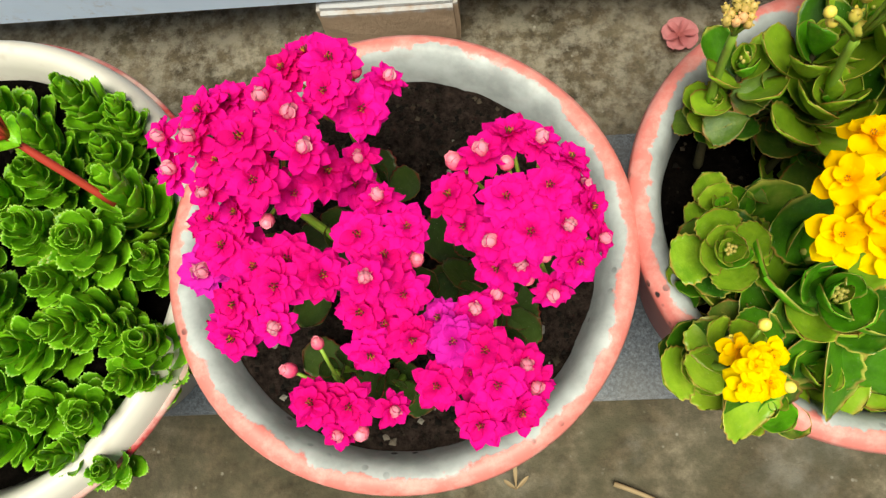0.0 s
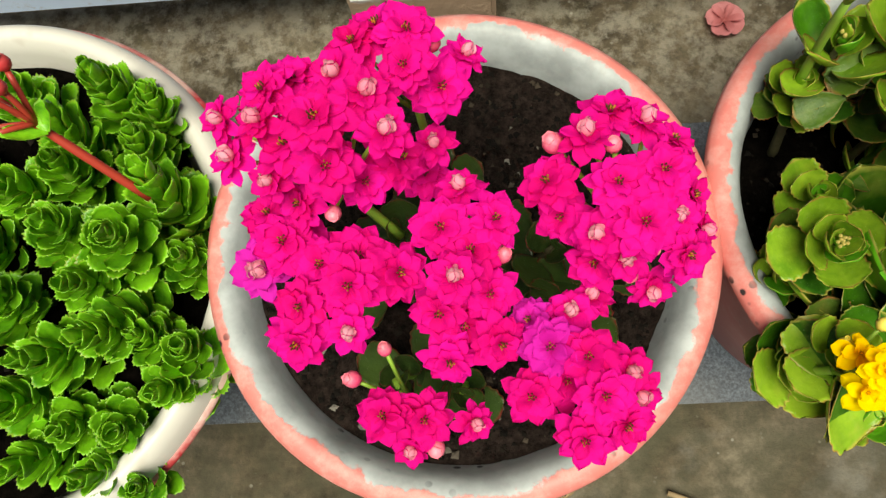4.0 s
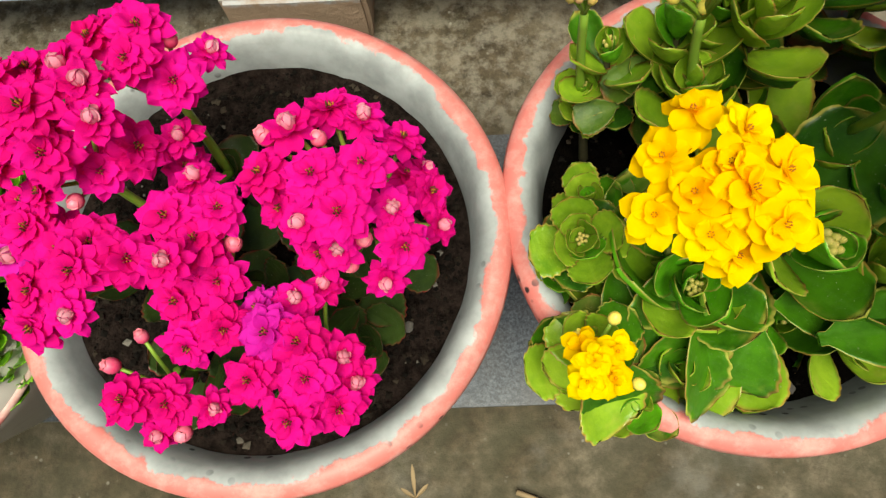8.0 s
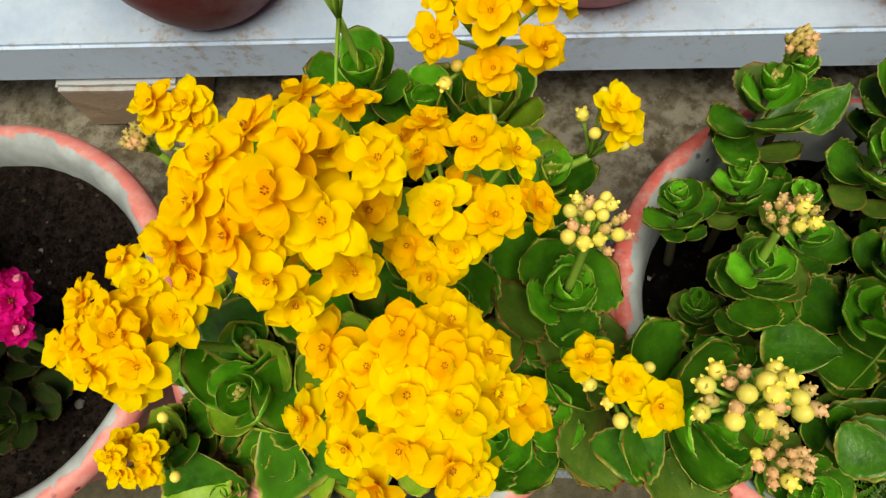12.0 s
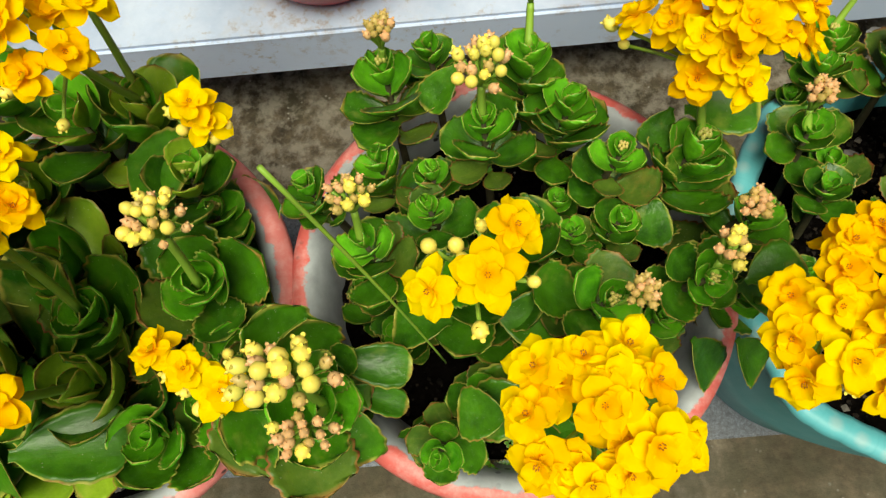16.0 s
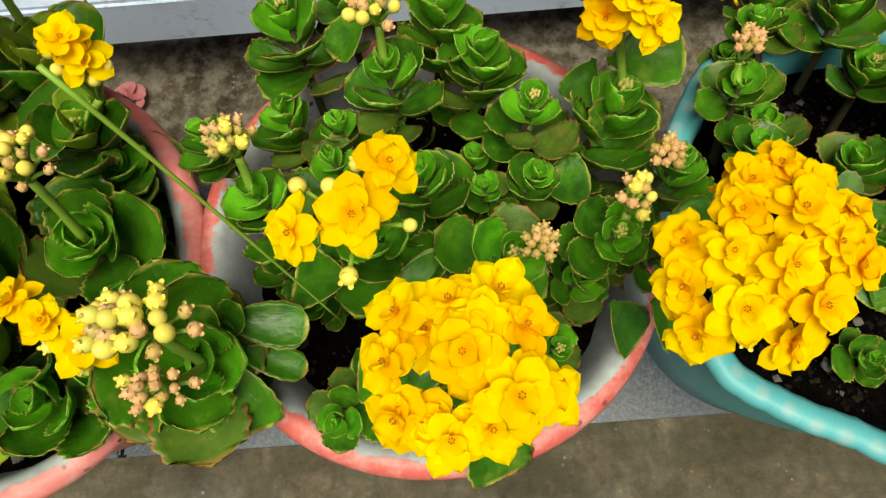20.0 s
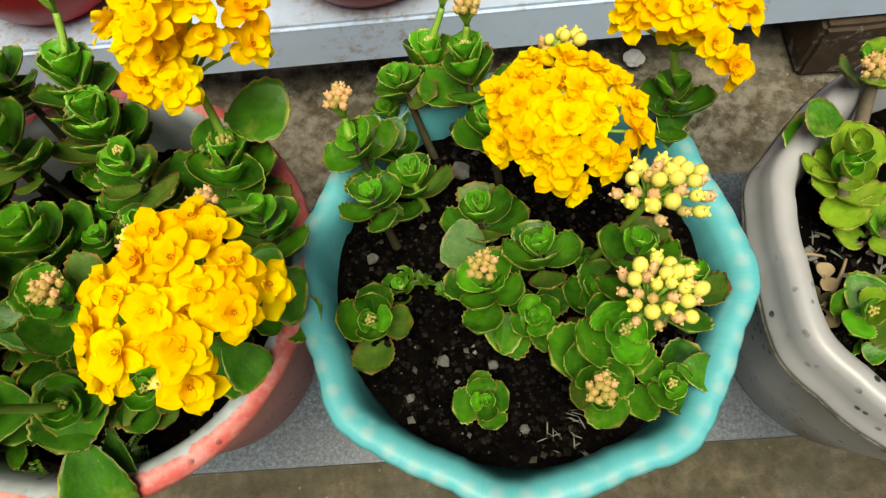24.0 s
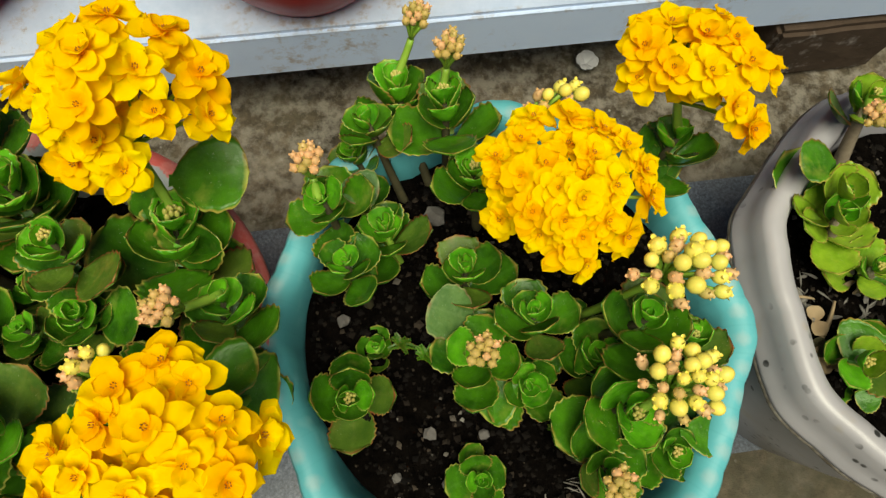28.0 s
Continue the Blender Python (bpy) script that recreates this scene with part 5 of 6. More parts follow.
big_leaf("P5", (0.882, 0.154, 0.235), (0.857, 0.156, 0.240), 1.10)
big_leaf("P2", (0.137, 0.141, 0.245), (0.113, 0.135, 0.235), 1.00, True)
big_leaf("P2", (0.151, 0.159, 0.262), (0.128, 0.142, 0.240), 0.80, True)
big_leaf("P2", (0.167, 0.140, 0.235), (0.152, 0.149, 0.225), 1.10, True)
big_leaf("P2", (0.158, 0.148, 0.270), (0.180, 0.137, 0.262), 0.90, True)
big_leaf("P2", (0.142, 0.097, 0.240), (0.132, 0.109, 0.235), 0.90, True)
for x, y, z, r in ((-0.075, 0.024, 0.235, 0.026), (-0.045, 0.015, 0.225, 0.022), (-0.012, 0.050, 0.245, 0.026), (-0.068, 0.085, 0.26, 0.028), (0.012, 0.030, 0.235, 0.024), (0.030, 0.070, 0.24, 0.024), (-0.05, 0.115, 0.25, 0.024), (-0.10, 0.075, 0.245, 0.024), (-0.035, 0.06, 0.245, 0.024), (0.002, 0.08, 0.25, 0.026)):
    shoot("P1", (x, y, z), r, pairs=4, dark=True)

rnd = random.Random(5)
for where, n, grow in (("P2", 6, 0.021), ("P3", 7, 0.020)):
    cx, cy, cz = POTS[where]
    for i in range(n):
        a, d = i * 2.399, 0.086 * math.sqrt((i + 0.5) / n)
        shoot(where, (cx + d * math.cos(a), cy + d * math.sin(a), cz + rnd.uniform(0.014, 0.030)), grow * rnd.uniform(0.85, 1.15), pairs=4)

# ---- the stonecrop ----
for x, y, z, r in ((-0.224, 0.184, 0.244, 0.022), (-0.201, 0.178, 0.232, 0.018), (-0.190, 0.126, 0.252, 0.027), (-0.205, 0.153, 0.236, 0.018), (-0.197, 0.091, 0.267, 0.022),
                   (-0.180, 0.089, 0.230, 0.016), (-0.223, 0.073, 0.250, 0.019), (-0.213, 0.047, 0.255, 0.021), (-0.196, 0.050, 0.238, 0.016), (-0.174, 0.044, 0.238, 0.022),
                   (-0.235, 0.008, 0.226, 0.020), (-0.206, 0.006, 0.229, 0.018), (-0.188, 0.023, 0.230, 0.017), (-0.228, -0.014, 0.218, 0.018), (-0.205, -0.020, 0.208, 0.015),
                   (-0.236, 0.135, 0.250, 0.020), (-0.238, 0.105, 0.250, 0.019), (-0.250, 0.165, 0.245, 0.020), (-0.246, 0.040, 0.245, 0.020), (-0.262, -0.010, 0.225, 0.019),
                   (-0.265, 0.075, 0.250, 0.020), (-0.268, 0.125, 0.252, 0.019), (-0.272, 0.020, 0.238, 0.019), (-0.275, 0.185, 0.240, 0.019), (-0.310, 0.000, 0.235, 0.022),
                   (-0.310, 0.050, 0.245, 0.022), (-0.310, 0.100, 0.250, 0.022), (-0.310, 0.150, 0.245, 0.022), (-0.360, 0.025, 0.240, 0.022), (-0.360, 0.080, 0.248, 0.022),
                   (-0.355, 0.140, 0.245, 0.022), (-0.405, 0.060, 0.240, 0.022), (-0.400, 0.115, 0.243, 0.022)):
    green_shoot((x, y, z), r)

# ---- flower heads: the places of their flowers and buds ----
MAGENTA_REAR = [(-0.055, 0.137, 0.334), (-0.075, 0.136, 0.330), (-0.056, 0.121, 0.338), (-0.044, 0.119, 0.325), (-0.047, 0.136, 0.325), (-0.035, 0.137, 0.315), (-0.080, 0.122, 0.335), (-0.067, 0.146, 0.325)]
MAGENTA_REAR_KIND = "oooobppo"
MAGENTA_SIDE = [(-0.068, 0.110, 0.343), (-0.084, 0.100, 0.348), (-0.104, 0.116, 0.338), (-0.121, 0.109, 0.331), (-0.105, 0.104, 0.340), (-0.120, 0.099, 0.322), (-0.062, 0.096, 0.343), (-0.105, 0.088, 0.325), (-0.083, 0.088, 0.335), (-0.073, 0.089, 0.315), (-0.060, 0.098, 0.315), (-0.087, 0.081, 0.305), (-0.096, 0.124, 0.330), (-0.097, 0.097, 0.335), (-0.099, 0.084, 0.310)]
MAGENTA_SIDE_KIND = "poopppppooobooo"
MAGENTA_LONE = [(-0.049, 0.106, 0.305), (-0.054, 0.102, 0.285)]
MAGENTA_LONE_KIND = "po"
MAGENTA_EDGE = [(-0.106, 0.072, 0.304), (-0.119, 0.065, 0.290), (-0.115, 0.086, 0.295), (-0.101, 0.071, 0.290)]
MAGENTA_EDGE_KIND = "ovoo"
MAGENTA_LEFT = [(-0.079, 0.051, 0.318), (-0.098, 0.046, 0.310), (-0.080, 0.036, 0.314), (-0.102, 0.034, 0.300), (-0.077, 0.063, 0.310), (-0.062, 0.056, 0.312), (-0.092, 0.062, 0.305)]
MAGENTA_LEFT_KIND = "oopoooo"
MAGENTA_MIDDLE = [(-0.040, 0.087, 0.310), (-0.028, 0.072, 0.318), (-0.047, 0.070, 0.318), (-0.043, 0.051, 0.325), (-0.031, 0.048, 0.305), (-0.026, 0.062, 0.305), (-0.050, 0.043, 0.297), (-0.041, 0.039, 0.290), (-0.047, 0.026, 0.290), (-0.028, 0.030, 0.305), (-0.037, 0.062, 0.315)]
MAGENTA_MIDDLE_KIND = "poopobooooo"
MAGENTA_RIGHT = [(0.002, 0.093, 0.338), (0.013, 0.106, 0.325), (0.025, 0.102, 0.324), (0.038, 0.100, 0.310), (-0.008, 0.093, 0.330), (0.010, 0.075, 0.340), (0.026, 0.080, 0.335), (0.045, 0.094, 0.289), (-0.011, 0.081, 0.328), (-0.006, 0.071, 0.318), (0.018, 0.063, 0.335), (0.004, 0.062, 0.328), (0.034, 0.070, 0.315), (0.051, 0.071, 0.289), (0.038, 0.057, 0.310), (0.015, 0.056, 0.315), (0.006, 0.057, 0.305), (0.024, 0.059, 0.315), (0.018, 0.052, 0.305), (0.029, 0.049, 0.289), (0.048, 0.084, 0.293), (0.011, 0.090, 0.333)]
MAGENTA_RIGHT_KIND = "popoboopooopppopobbpob"
MAGENTA_FRONT = [(-0.003, 0.041, 0.302), (0.006, 0.047, 0.295), (-0.018, 0.039, 0.300), (-0.012, 0.028, 0.310), (-0.000, 0.024, 0.312), (-0.019, 0.012, 0.304), (0.004, 0.011, 0.315), (0.015, 0.019, 0.305), (0.019, 0.011, 0.298), (0.013, 0.001, 0.300), (-0.003, -0.003, 0.309), (-0.006, 0.017, 0.298)]
MAGENTA_FRONT_KIND = "ppvvoooppooo"
MAGENTA_LOW = [(-0.073, 0.008, 0.285), (-0.058, 0.006, 0.280), (-0.039, 0.004, 0.280), (-0.065, -0.005, 0.268), (-0.055, -0.005, 0.268), (-0.088, 0.023, 0.265), (-0.074, 0.034, 0.270)]
MAGENTA_LOW_KIND = "ooppbbb"
YELLOW_NEAR = [(0.120, 0.071, 0.352), (0.132, 0.087, 0.350), (0.145, 0.077, 0.356), (0.157, 0.065, 0.352), (0.136, 0.064, 0.362), (0.116, 0.053, 0.350), (0.130, 0.045, 0.355), (0.150, 0.046, 0.359), (0.141, 0.056, 0.363), (0.141, 0.041, 0.345), (0.126, 0.057, 0.358)]
YELLOW_NEAR_KIND = "ooooooooooo"
YELLOW_TALL = [(0.205, 0.103, 0.425), (0.198, 0.092, 0.428), (0.221, 0.094, 0.432), (0.227, 0.122, 0.405), (0.217, 0.079, 0.437), (0.192, 0.081, 0.425), (0.229, 0.075, 0.426), (0.182, 0.073, 0.412), (0.188, 0.065, 0.408), (0.212, 0.062, 0.415), (0.232, 0.069, 0.399), (0.241, 0.095, 0.421), (0.226, 0.100, 0.415), (0.211, 0.127, 0.402), (0.235, 0.088, 0.400), (0.201, 0.073, 0.420), (0.216, 0.059, 0.400)]
YELLOW_TALL_KIND = "ooooooooooooooooo"
YELLOW_BACK = [(0.255, 0.094, 0.389), (0.273, 0.092, 0.385), (0.287, 0.098, 0.378), (0.266, 0.116, 0.389), (0.280, 0.118, 0.378), (0.250, 0.129, 0.378), (0.247, 0.116, 0.380), (0.244, 0.085, 0.375), (0.260, 0.084, 0.372), (0.251, 0.076, 0.368), (0.240, 0.125, 0.373)]
YELLOW_BACK_KIND = "ooooooooooo"
YELLOW_FRONT = [(0.220, 0.050, 0.380), (0.247, 0.051, 0.400), (0.260, 0.057, 0.390), (0.271, 0.048, 0.388), (0.248, 0.035, 0.392), (0.228, 0.035, 0.385), (0.263, 0.030, 0.394), (0.212, 0.029, 0.368), (0.227, 0.020, 0.372), (0.245, 0.020, 0.380), (0.260, 0.015, 0.372), (0.267, 0.014, 0.362), (0.234, 0.008, 0.355), (0.281, 0.035, 0.370), (0.274, 0.037, 0.378), (0.259, 0.043, 0.395), (0.236, 0.043, 0.390), (0.254, 0.023, 0.380)]
YELLOW_FRONT_KIND = "oooooooooooooooooo"
YELLOW_CORNER = [(0.147, 0.140, 0.375), (0.159, 0.141, 0.372), (0.152, 0.134, 0.370), (0.161, 0.136, 0.368), (0.155, 0.154, 0.325), (0.153, 0.143, 0.320), (0.140, 0.144, 0.325), (0.149, 0.146, 0.325), (0.134, 0.142, 0.335)]
YELLOW_CORNER_KIND = "oooobbbbb"
BUDS_PEACH = [(0.108, 0.157, 0.320), (0.105, 0.156, 0.316), (0.115, 0.157, 0.316), (0.106, 0.151, 0.318), (0.111, 0.151, 0.316), (0.104, 0.154, 0.312), (0.117, 0.155, 0.312), (0.109, 0.150, 0.312), (0.114, 0.163, 0.316), (0.107, 0.162, 0.316)]
YELLOW_REAR = [(0.242, 0.202, 0.365), (0.253, 0.189, 0.370), (0.271, 0.174, 0.377), (0.265, 0.196, 0.375), (0.282, 0.203, 0.370), (0.296, 0.190, 0.365), (0.249, 0.172, 0.365), (0.291, 0.166, 0.365), (0.272, 0.161, 0.360), (0.269, 0.218, 0.360), (0.257, 0.172, 0.345), (0.252, 0.167, 0.340), (0.271, 0.155, 0.330)]
YELLOW_REAR_KIND = "oooooooooobbb"
YELLOW_FAR = [(0.186, 0.229, 0.360), (0.202, 0.227, 0.365), (0.214, 0.220, 0.362), (0.205, 0.218, 0.365), (0.184, 0.228, 0.345), (0.197, 0.223, 0.345), (0.190, 0.226, 0.340), (0.204, 0.164, 0.330)]
YELLOW_FAR_KIND = "oooobbbb"
YELLOW_FAR_B = [(0.258, 0.232, 0.360), (0.283, 0.229, 0.360), (0.269, 0.232, 0.365), (0.255, 0.233, 0.345), (0.268, 0.236, 0.350), (0.276, 0.231, 0.345)]
YELLOW_FAR_B_KIND = "ooobbb"
YELLOW_SMALL = [(0.324, 0.162, 0.328), (0.328, 0.158, 0.320), (0.311, 0.165, 0.315), (0.316, 0.156, 0.315), (0.323, 0.153, 0.312), (0.329, 0.153, 0.310), (0.335, 0.158, 0.312), (0.320, 0.173, 0.320)]
YELLOW_SMALL_KIND = "oobbbbbb"
YELLOW_TRIO = [(0.309, 0.058, 0.318), (0.323, 0.049, 0.320), (0.336, 0.040, 0.315), (0.318, 0.042, 0.305), (0.323, 0.035, 0.302), (0.335, 0.056, 0.305), (0.330, 0.034, 0.300), (0.311, 0.049, 0.305)]
YELLOW_TRIO_KIND = "ooobbbbb"
BUDS_ROUND = [(0.311, 0.108, 0.340), (0.305, 0.112, 0.335), (0.318, 0.114, 0.335), (0.324, 0.114, 0.330), (0.304, 0.105, 0.335), (0.310, 0.101, 0.338), (0.319, 0.104, 0.336), (0.306, 0.121, 0.330), (0.313, 0.120, 0.332), (0.323, 0.108, 0.330), (0.316, 0.099, 0.330), (0.307, 0.099, 0.330), (0.300, 0.111, 0.328), (0.318, 0.100, 0.333)]
BUDS_LONG = [(0.369, 0.049, 0.345), (0.371, 0.037, 0.347), (0.362, 0.039, 0.340), (0.360, 0.047, 0.338), (0.351, 0.051, 0.335), (0.345, 0.051, 0.330), (0.347, 0.045, 0.333), (0.354, 0.043, 0.335), (0.374, 0.044, 0.342), (0.381, 0.042, 0.338), (0.382, 0.037, 0.335), (0.370, 0.031, 0.338), (0.365, 0.033, 0.338), (0.378, 0.033, 0.335)]
BUDS_LOW = [(0.369, 0.022, 0.340), (0.364, 0.025, 0.335), (0.377, 0.026, 0.335), (0.370, 0.014, 0.338), (0.365, 0.015, 0.333), (0.378, 0.019, 0.333), (0.380, 0.014, 0.330), (0.374, 0.017, 0.335), (0.382, 0.023, 0.330), (0.367, 0.019, 0.335)]
YELLOW_BUTTON = [(0.106, 0.016, 0.290), (0.105, 0.023, 0.278), (0.117, 0.020, 0.280), (0.116, 0.010, 0.276), (0.105, 0.009, 0.278), (0.119, 0.034, 0.272), (0.104, 0.027, 0.270), (0.127, 0.008, 0.268)]
YELLOW_BUTTON_KIND = "ooooobbb"
YELLOW_THREE = [(0.420, 0.066, 0.333), (0.441, 0.069, 0.337), (0.453, 0.087, 0.335), (0.421, 0.085, 0.325), (0.441, 0.091, 0.325), (0.431, 0.086, 0.320), (0.458, 0.069, 0.322), (0.437, 0.053, 0.322), (0.433, 0.081, 0.318)]
YELLOW_THREE = [(x + 0.002, y - 0.003, z + 0.022) for x, y, z in YELLOW_THREE]
YELLOW_THREE_KIND = "ooobbbbbb"
YELLOW_RING = [(0.455, 0.034, 0.360), (0.471, 0.036, 0.362), (0.487, 0.039, 0.358), (0.451, 0.019, 0.360), (0.474, 0.019, 0.370), (0.493, 0.026, 0.365), (0.489, 0.006, 0.369), (0.498, 0.006, 0.362), (0.453, 0.003, 0.355), (0.469, -0.004, 0.358), (0.480, 0.027, 0.366), (0.481, -0.002, 0.360), (0.463, 0.000, 0.355)]
YELLOW_RING_KIND = "ooooooooooooo"
YELLOW_ROUND = [(0.570, 0.069, 0.355), (0.582, 0.075, 0.352), (0.581, 0.056, 0.362), (0.565, 0.059, 0.356), (0.560, 0.046, 0.355), (0.549, 0.053, 0.345), (0.575, 0.039, 0.360), (0.546, 0.038, 0.345), (0.561, 0.028, 0.353), (0.549, 0.023, 0.340), (0.571, 0.030, 0.350), (0.584, 0.027, 0.355), (0.599, 0.039, 0.352), (0.599, 0.056, 0.355), (0.590, 0.067, 0.354), (0.580, 0.018, 0.338), (0.607, 0.051, 0.342), (0.555, 0.021, 0.338), (0.590, 0.045, 0.360), (0.566, 0.036, 0.356), (0.567, 0.021, 0.335), (0.573, 0.031, 0.350)]
YELLOW_ROUND_KIND = "oooooooooooooooooooobb"
YELLOW_SIDE = [(0.521, 0.190, 0.322), (0.533, 0.178, 0.330), (0.549, 0.190, 0.345), (0.563, 0.199, 0.345), (0.561, 0.174, 0.360), (0.557, 0.160, 0.352), (0.582, 0.190, 0.345), (0.591, 0.179, 0.335), (0.576, 0.163, 0.338), (0.591, 0.167, 0.325), (0.542, 0.165, 0.337), (0.542, 0.155, 0.322), (0.561, 0.148, 0.326), (0.550, 0.175, 0.350), (0.574, 0.173, 0.350), (0.513, 0.194, 0.310), (0.519, 0.186, 0.305), (0.539, 0.188, 0.335), (0.555, 0.156, 0.335)]
YELLOW_SIDE_KIND = "ooooooooooooooobboo"
BUDS_A = [(0.389, 0.123, 0.315), (0.382, 0.120, 0.310), (0.394, 0.119, 0.310), (0.389, 0.116, 0.315), (0.378, 0.124, 0.305), (0.392, 0.125, 0.310), (0.395, 0.117, 0.305), (0.385, 0.112, 0.308), (0.391, 0.113, 0.310), (0.382, 0.127, 0.308)]
BUDS_A = [(x + 0.003, y - 0.005, z + 0.016) for x, y, z in BUDS_A]
BUDS_B = [(0.448, 0.178, 0.335), (0.440, 0.176, 0.330), (0.450, 0.168, 0.338), (0.456, 0.176, 0.332), (0.459, 0.165, 0.330), (0.453, 0.157, 0.335), (0.445, 0.165, 0.335), (0.441, 0.164, 0.328), (0.458, 0.170, 0.332), (0.454, 0.165, 0.337), (0.444, 0.158, 0.328), (0.459, 0.161, 0.326)]
BUDS_C = [(0.478, 0.227, 0.318), (0.472, 0.227, 0.314), (0.485, 0.227, 0.314), (0.479, 0.218, 0.318), (0.473, 0.221, 0.312), (0.486, 0.221, 0.312), (0.488, 0.226, 0.310), (0.482, 0.218, 0.310)]
BUDS_D = [(0.545, 0.086, 0.320), (0.541, 0.087, 0.315), (0.551, 0.084, 0.315), (0.541, 0.079, 0.325), (0.549, 0.073, 0.310), (0.546, 0.077, 0.318)]
BUDS_E = [(0.569, 0.106, 0.305), (0.563, 0.109, 0.302), (0.565, 0.102, 0.305), (0.558, 0.106, 0.300), (0.571, 0.101, 0.302), (0.560, 0.100, 0.300), (0.566, 0.098, 0.302)]
BUDS_F = [(0.407, 0.196, 0.323), (0.401, 0.196, 0.318), (0.411, 0.195, 0.318), (0.408, 0.191, 0.320), (0.403, 0.202, 0.318), (0.410, 0.201, 0.318)]
BUDS_G = [(0.508, 0.071, 0.315), (0.506, 0.065, 0.312), (0.509, 0.066, 0.315), (0.505, 0.062, 0.310)]
YELLOW_BALL = [(0.715, 0.166, 0.299), (0.730, 0.163, 0.301), (0.708, 0.157, 0.299), (0.697, 0.151, 0.298), (0.704, 0.138, 0.305), (0.714, 0.141, 0.308), (0.734, 0.144, 0.306), (0.750, 0.148, 0.302), (0.697, 0.140, 0.295), (0.724, 0.123, 0.314), (0.739, 0.128, 0.310), (0.758, 0.139, 0.295), (0.706, 0.123, 0.305), (0.696, 0.127, 0.288), (0.717, 0.117, 0.308), (0.709, 0.116, 0.297), (0.735, 0.116, 0.305), (0.724, 0.111, 0.303), (0.745, 0.112, 0.293), (0.728, 0.104, 0.286), (0.759, 0.128, 0.290), (0.716, 0.129, 0.312), (0.719, 0.109, 0.295), (0.739, 0.109, 0.288), (0.742, 0.156, 0.302), (0.726, 0.151, 0.302), (0.723, 0.155, 0.299), (0.738, 0.136, 0.304), (0.730, 0.134, 0.306)]
YELLOW_BALL_KIND = "ooooooooooooooooooooooooooooo"
BUDS_TOP = [(0.721, 0.177, 0.297), (0.728, 0.178, 0.296), (0.731, 0.174, 0.298), (0.737, 0.175, 0.296), (0.716, 0.174, 0.294), (0.732, 0.171, 0.297)]
YELLOW_WIDE = [(0.761, 0.191, 0.318), (0.773, 0.192, 0.318), (0.757, 0.179, 0.324), (0.757, 0.190, 0.312), (0.755, 0.170, 0.315), (0.765, 0.167, 0.326), (0.778, 0.163, 0.328), (0.782, 0.181, 0.325), (0.793, 0.178, 0.325), (0.795, 0.166, 0.327), (0.795, 0.194, 0.315), (0.808, 0.167, 0.318), (0.789, 0.152, 0.318), (0.800, 0.146, 0.308), (0.783, 0.195, 0.315), (0.811, 0.176, 0.316), (0.785, 0.158, 0.325), (0.767, 0.175, 0.330)]
YELLOW_WIDE_KIND = "oooooooooooooooooo"
BUDS_H = [(0.758, 0.102, 0.308), (0.765, 0.097, 0.310), (0.748, 0.103, 0.300), (0.754, 0.106, 0.300), (0.743, 0.100, 0.296), (0.746, 0.095, 0.300), (0.754, 0.094, 0.302), (0.757, 0.093, 0.304), (0.763, 0.084, 0.303), (0.775, 0.089, 0.302), (0.781, 0.096, 0.300), (0.761, 0.096, 0.306), (0.772, 0.094, 0.305), (0.772, 0.084, 0.298), (0.771, 0.107, 0.302), (0.770, 0.080, 0.296), (0.761, 0.088, 0.303), (0.784, 0.090, 0.296)]
BUDS_I = [(0.754, 0.063, 0.293), (0.760, 0.053, 0.298), (0.747, 0.055, 0.295), (0.745, 0.062, 0.290), (0.753, 0.047, 0.296), (0.765, 0.059, 0.292), (0.743, 0.055, 0.288), (0.769, 0.048, 0.290), (0.762, 0.039, 0.290), (0.773, 0.043, 0.286), (0.746, 0.048, 0.290), (0.756, 0.054, 0.298), (0.746, 0.058, 0.292), (0.757, 0.047, 0.297), (0.755, 0.040, 0.290), (0.771, 0.037, 0.283), (0.771, 0.057, 0.288), (0.751, 0.058, 0.296), (0.744, 0.066, 0.284), (0.763, 0.066, 0.288)]
BUDS_J = [(0.676, 0.247, 0.264), (0.670, 0.244, 0.262), (0.681, 0.243, 0.262), (0.675, 0.239, 0.264), (0.683, 0.250, 0.260), (0.672, 0.253, 0.260)]
BUDS_K = [(0.687, 0.215, 0.288), (0.683, 0.213, 0.286), (0.692, 0.213, 0.286), (0.686, 0.209, 0.288), (0.689, 0.208, 0.285), (0.683, 0.210, 0.284)]
BUDS_L = [(0.620, 0.169, 0.281), (0.615, 0.168, 0.278), (0.623, 0.166, 0.278), (0.619, 0.164, 0.280), (0.617, 0.172, 0.279), (0.621, 0.163, 0.277)]
BUDS_M = [(0.685, 0.084, 0.250), (0.681, 0.086, 0.248), (0.689, 0.081, 0.250), (0.684, 0.079, 0.250), (0.681, 0.080, 0.248), (0.693, 0.083, 0.247), (0.688, 0.076, 0.247)]
BUDS_M = [(x - 0.002, y - 0.004, z + 0.019) for x, y, z in BUDS_M]
BUDS_N = [(0.730, 0.019, 0.265), (0.727, 0.018, 0.265), (0.733, 0.017, 0.265), (0.729, 0.015, 0.266), (0.736, 0.020, 0.262)]
BUDS_O = [(0.881, 0.165, 0.275), (0.880, 0.162, 0.272), (0.883, 0.160, 0.274), (0.882, 0.159, 0.272)]
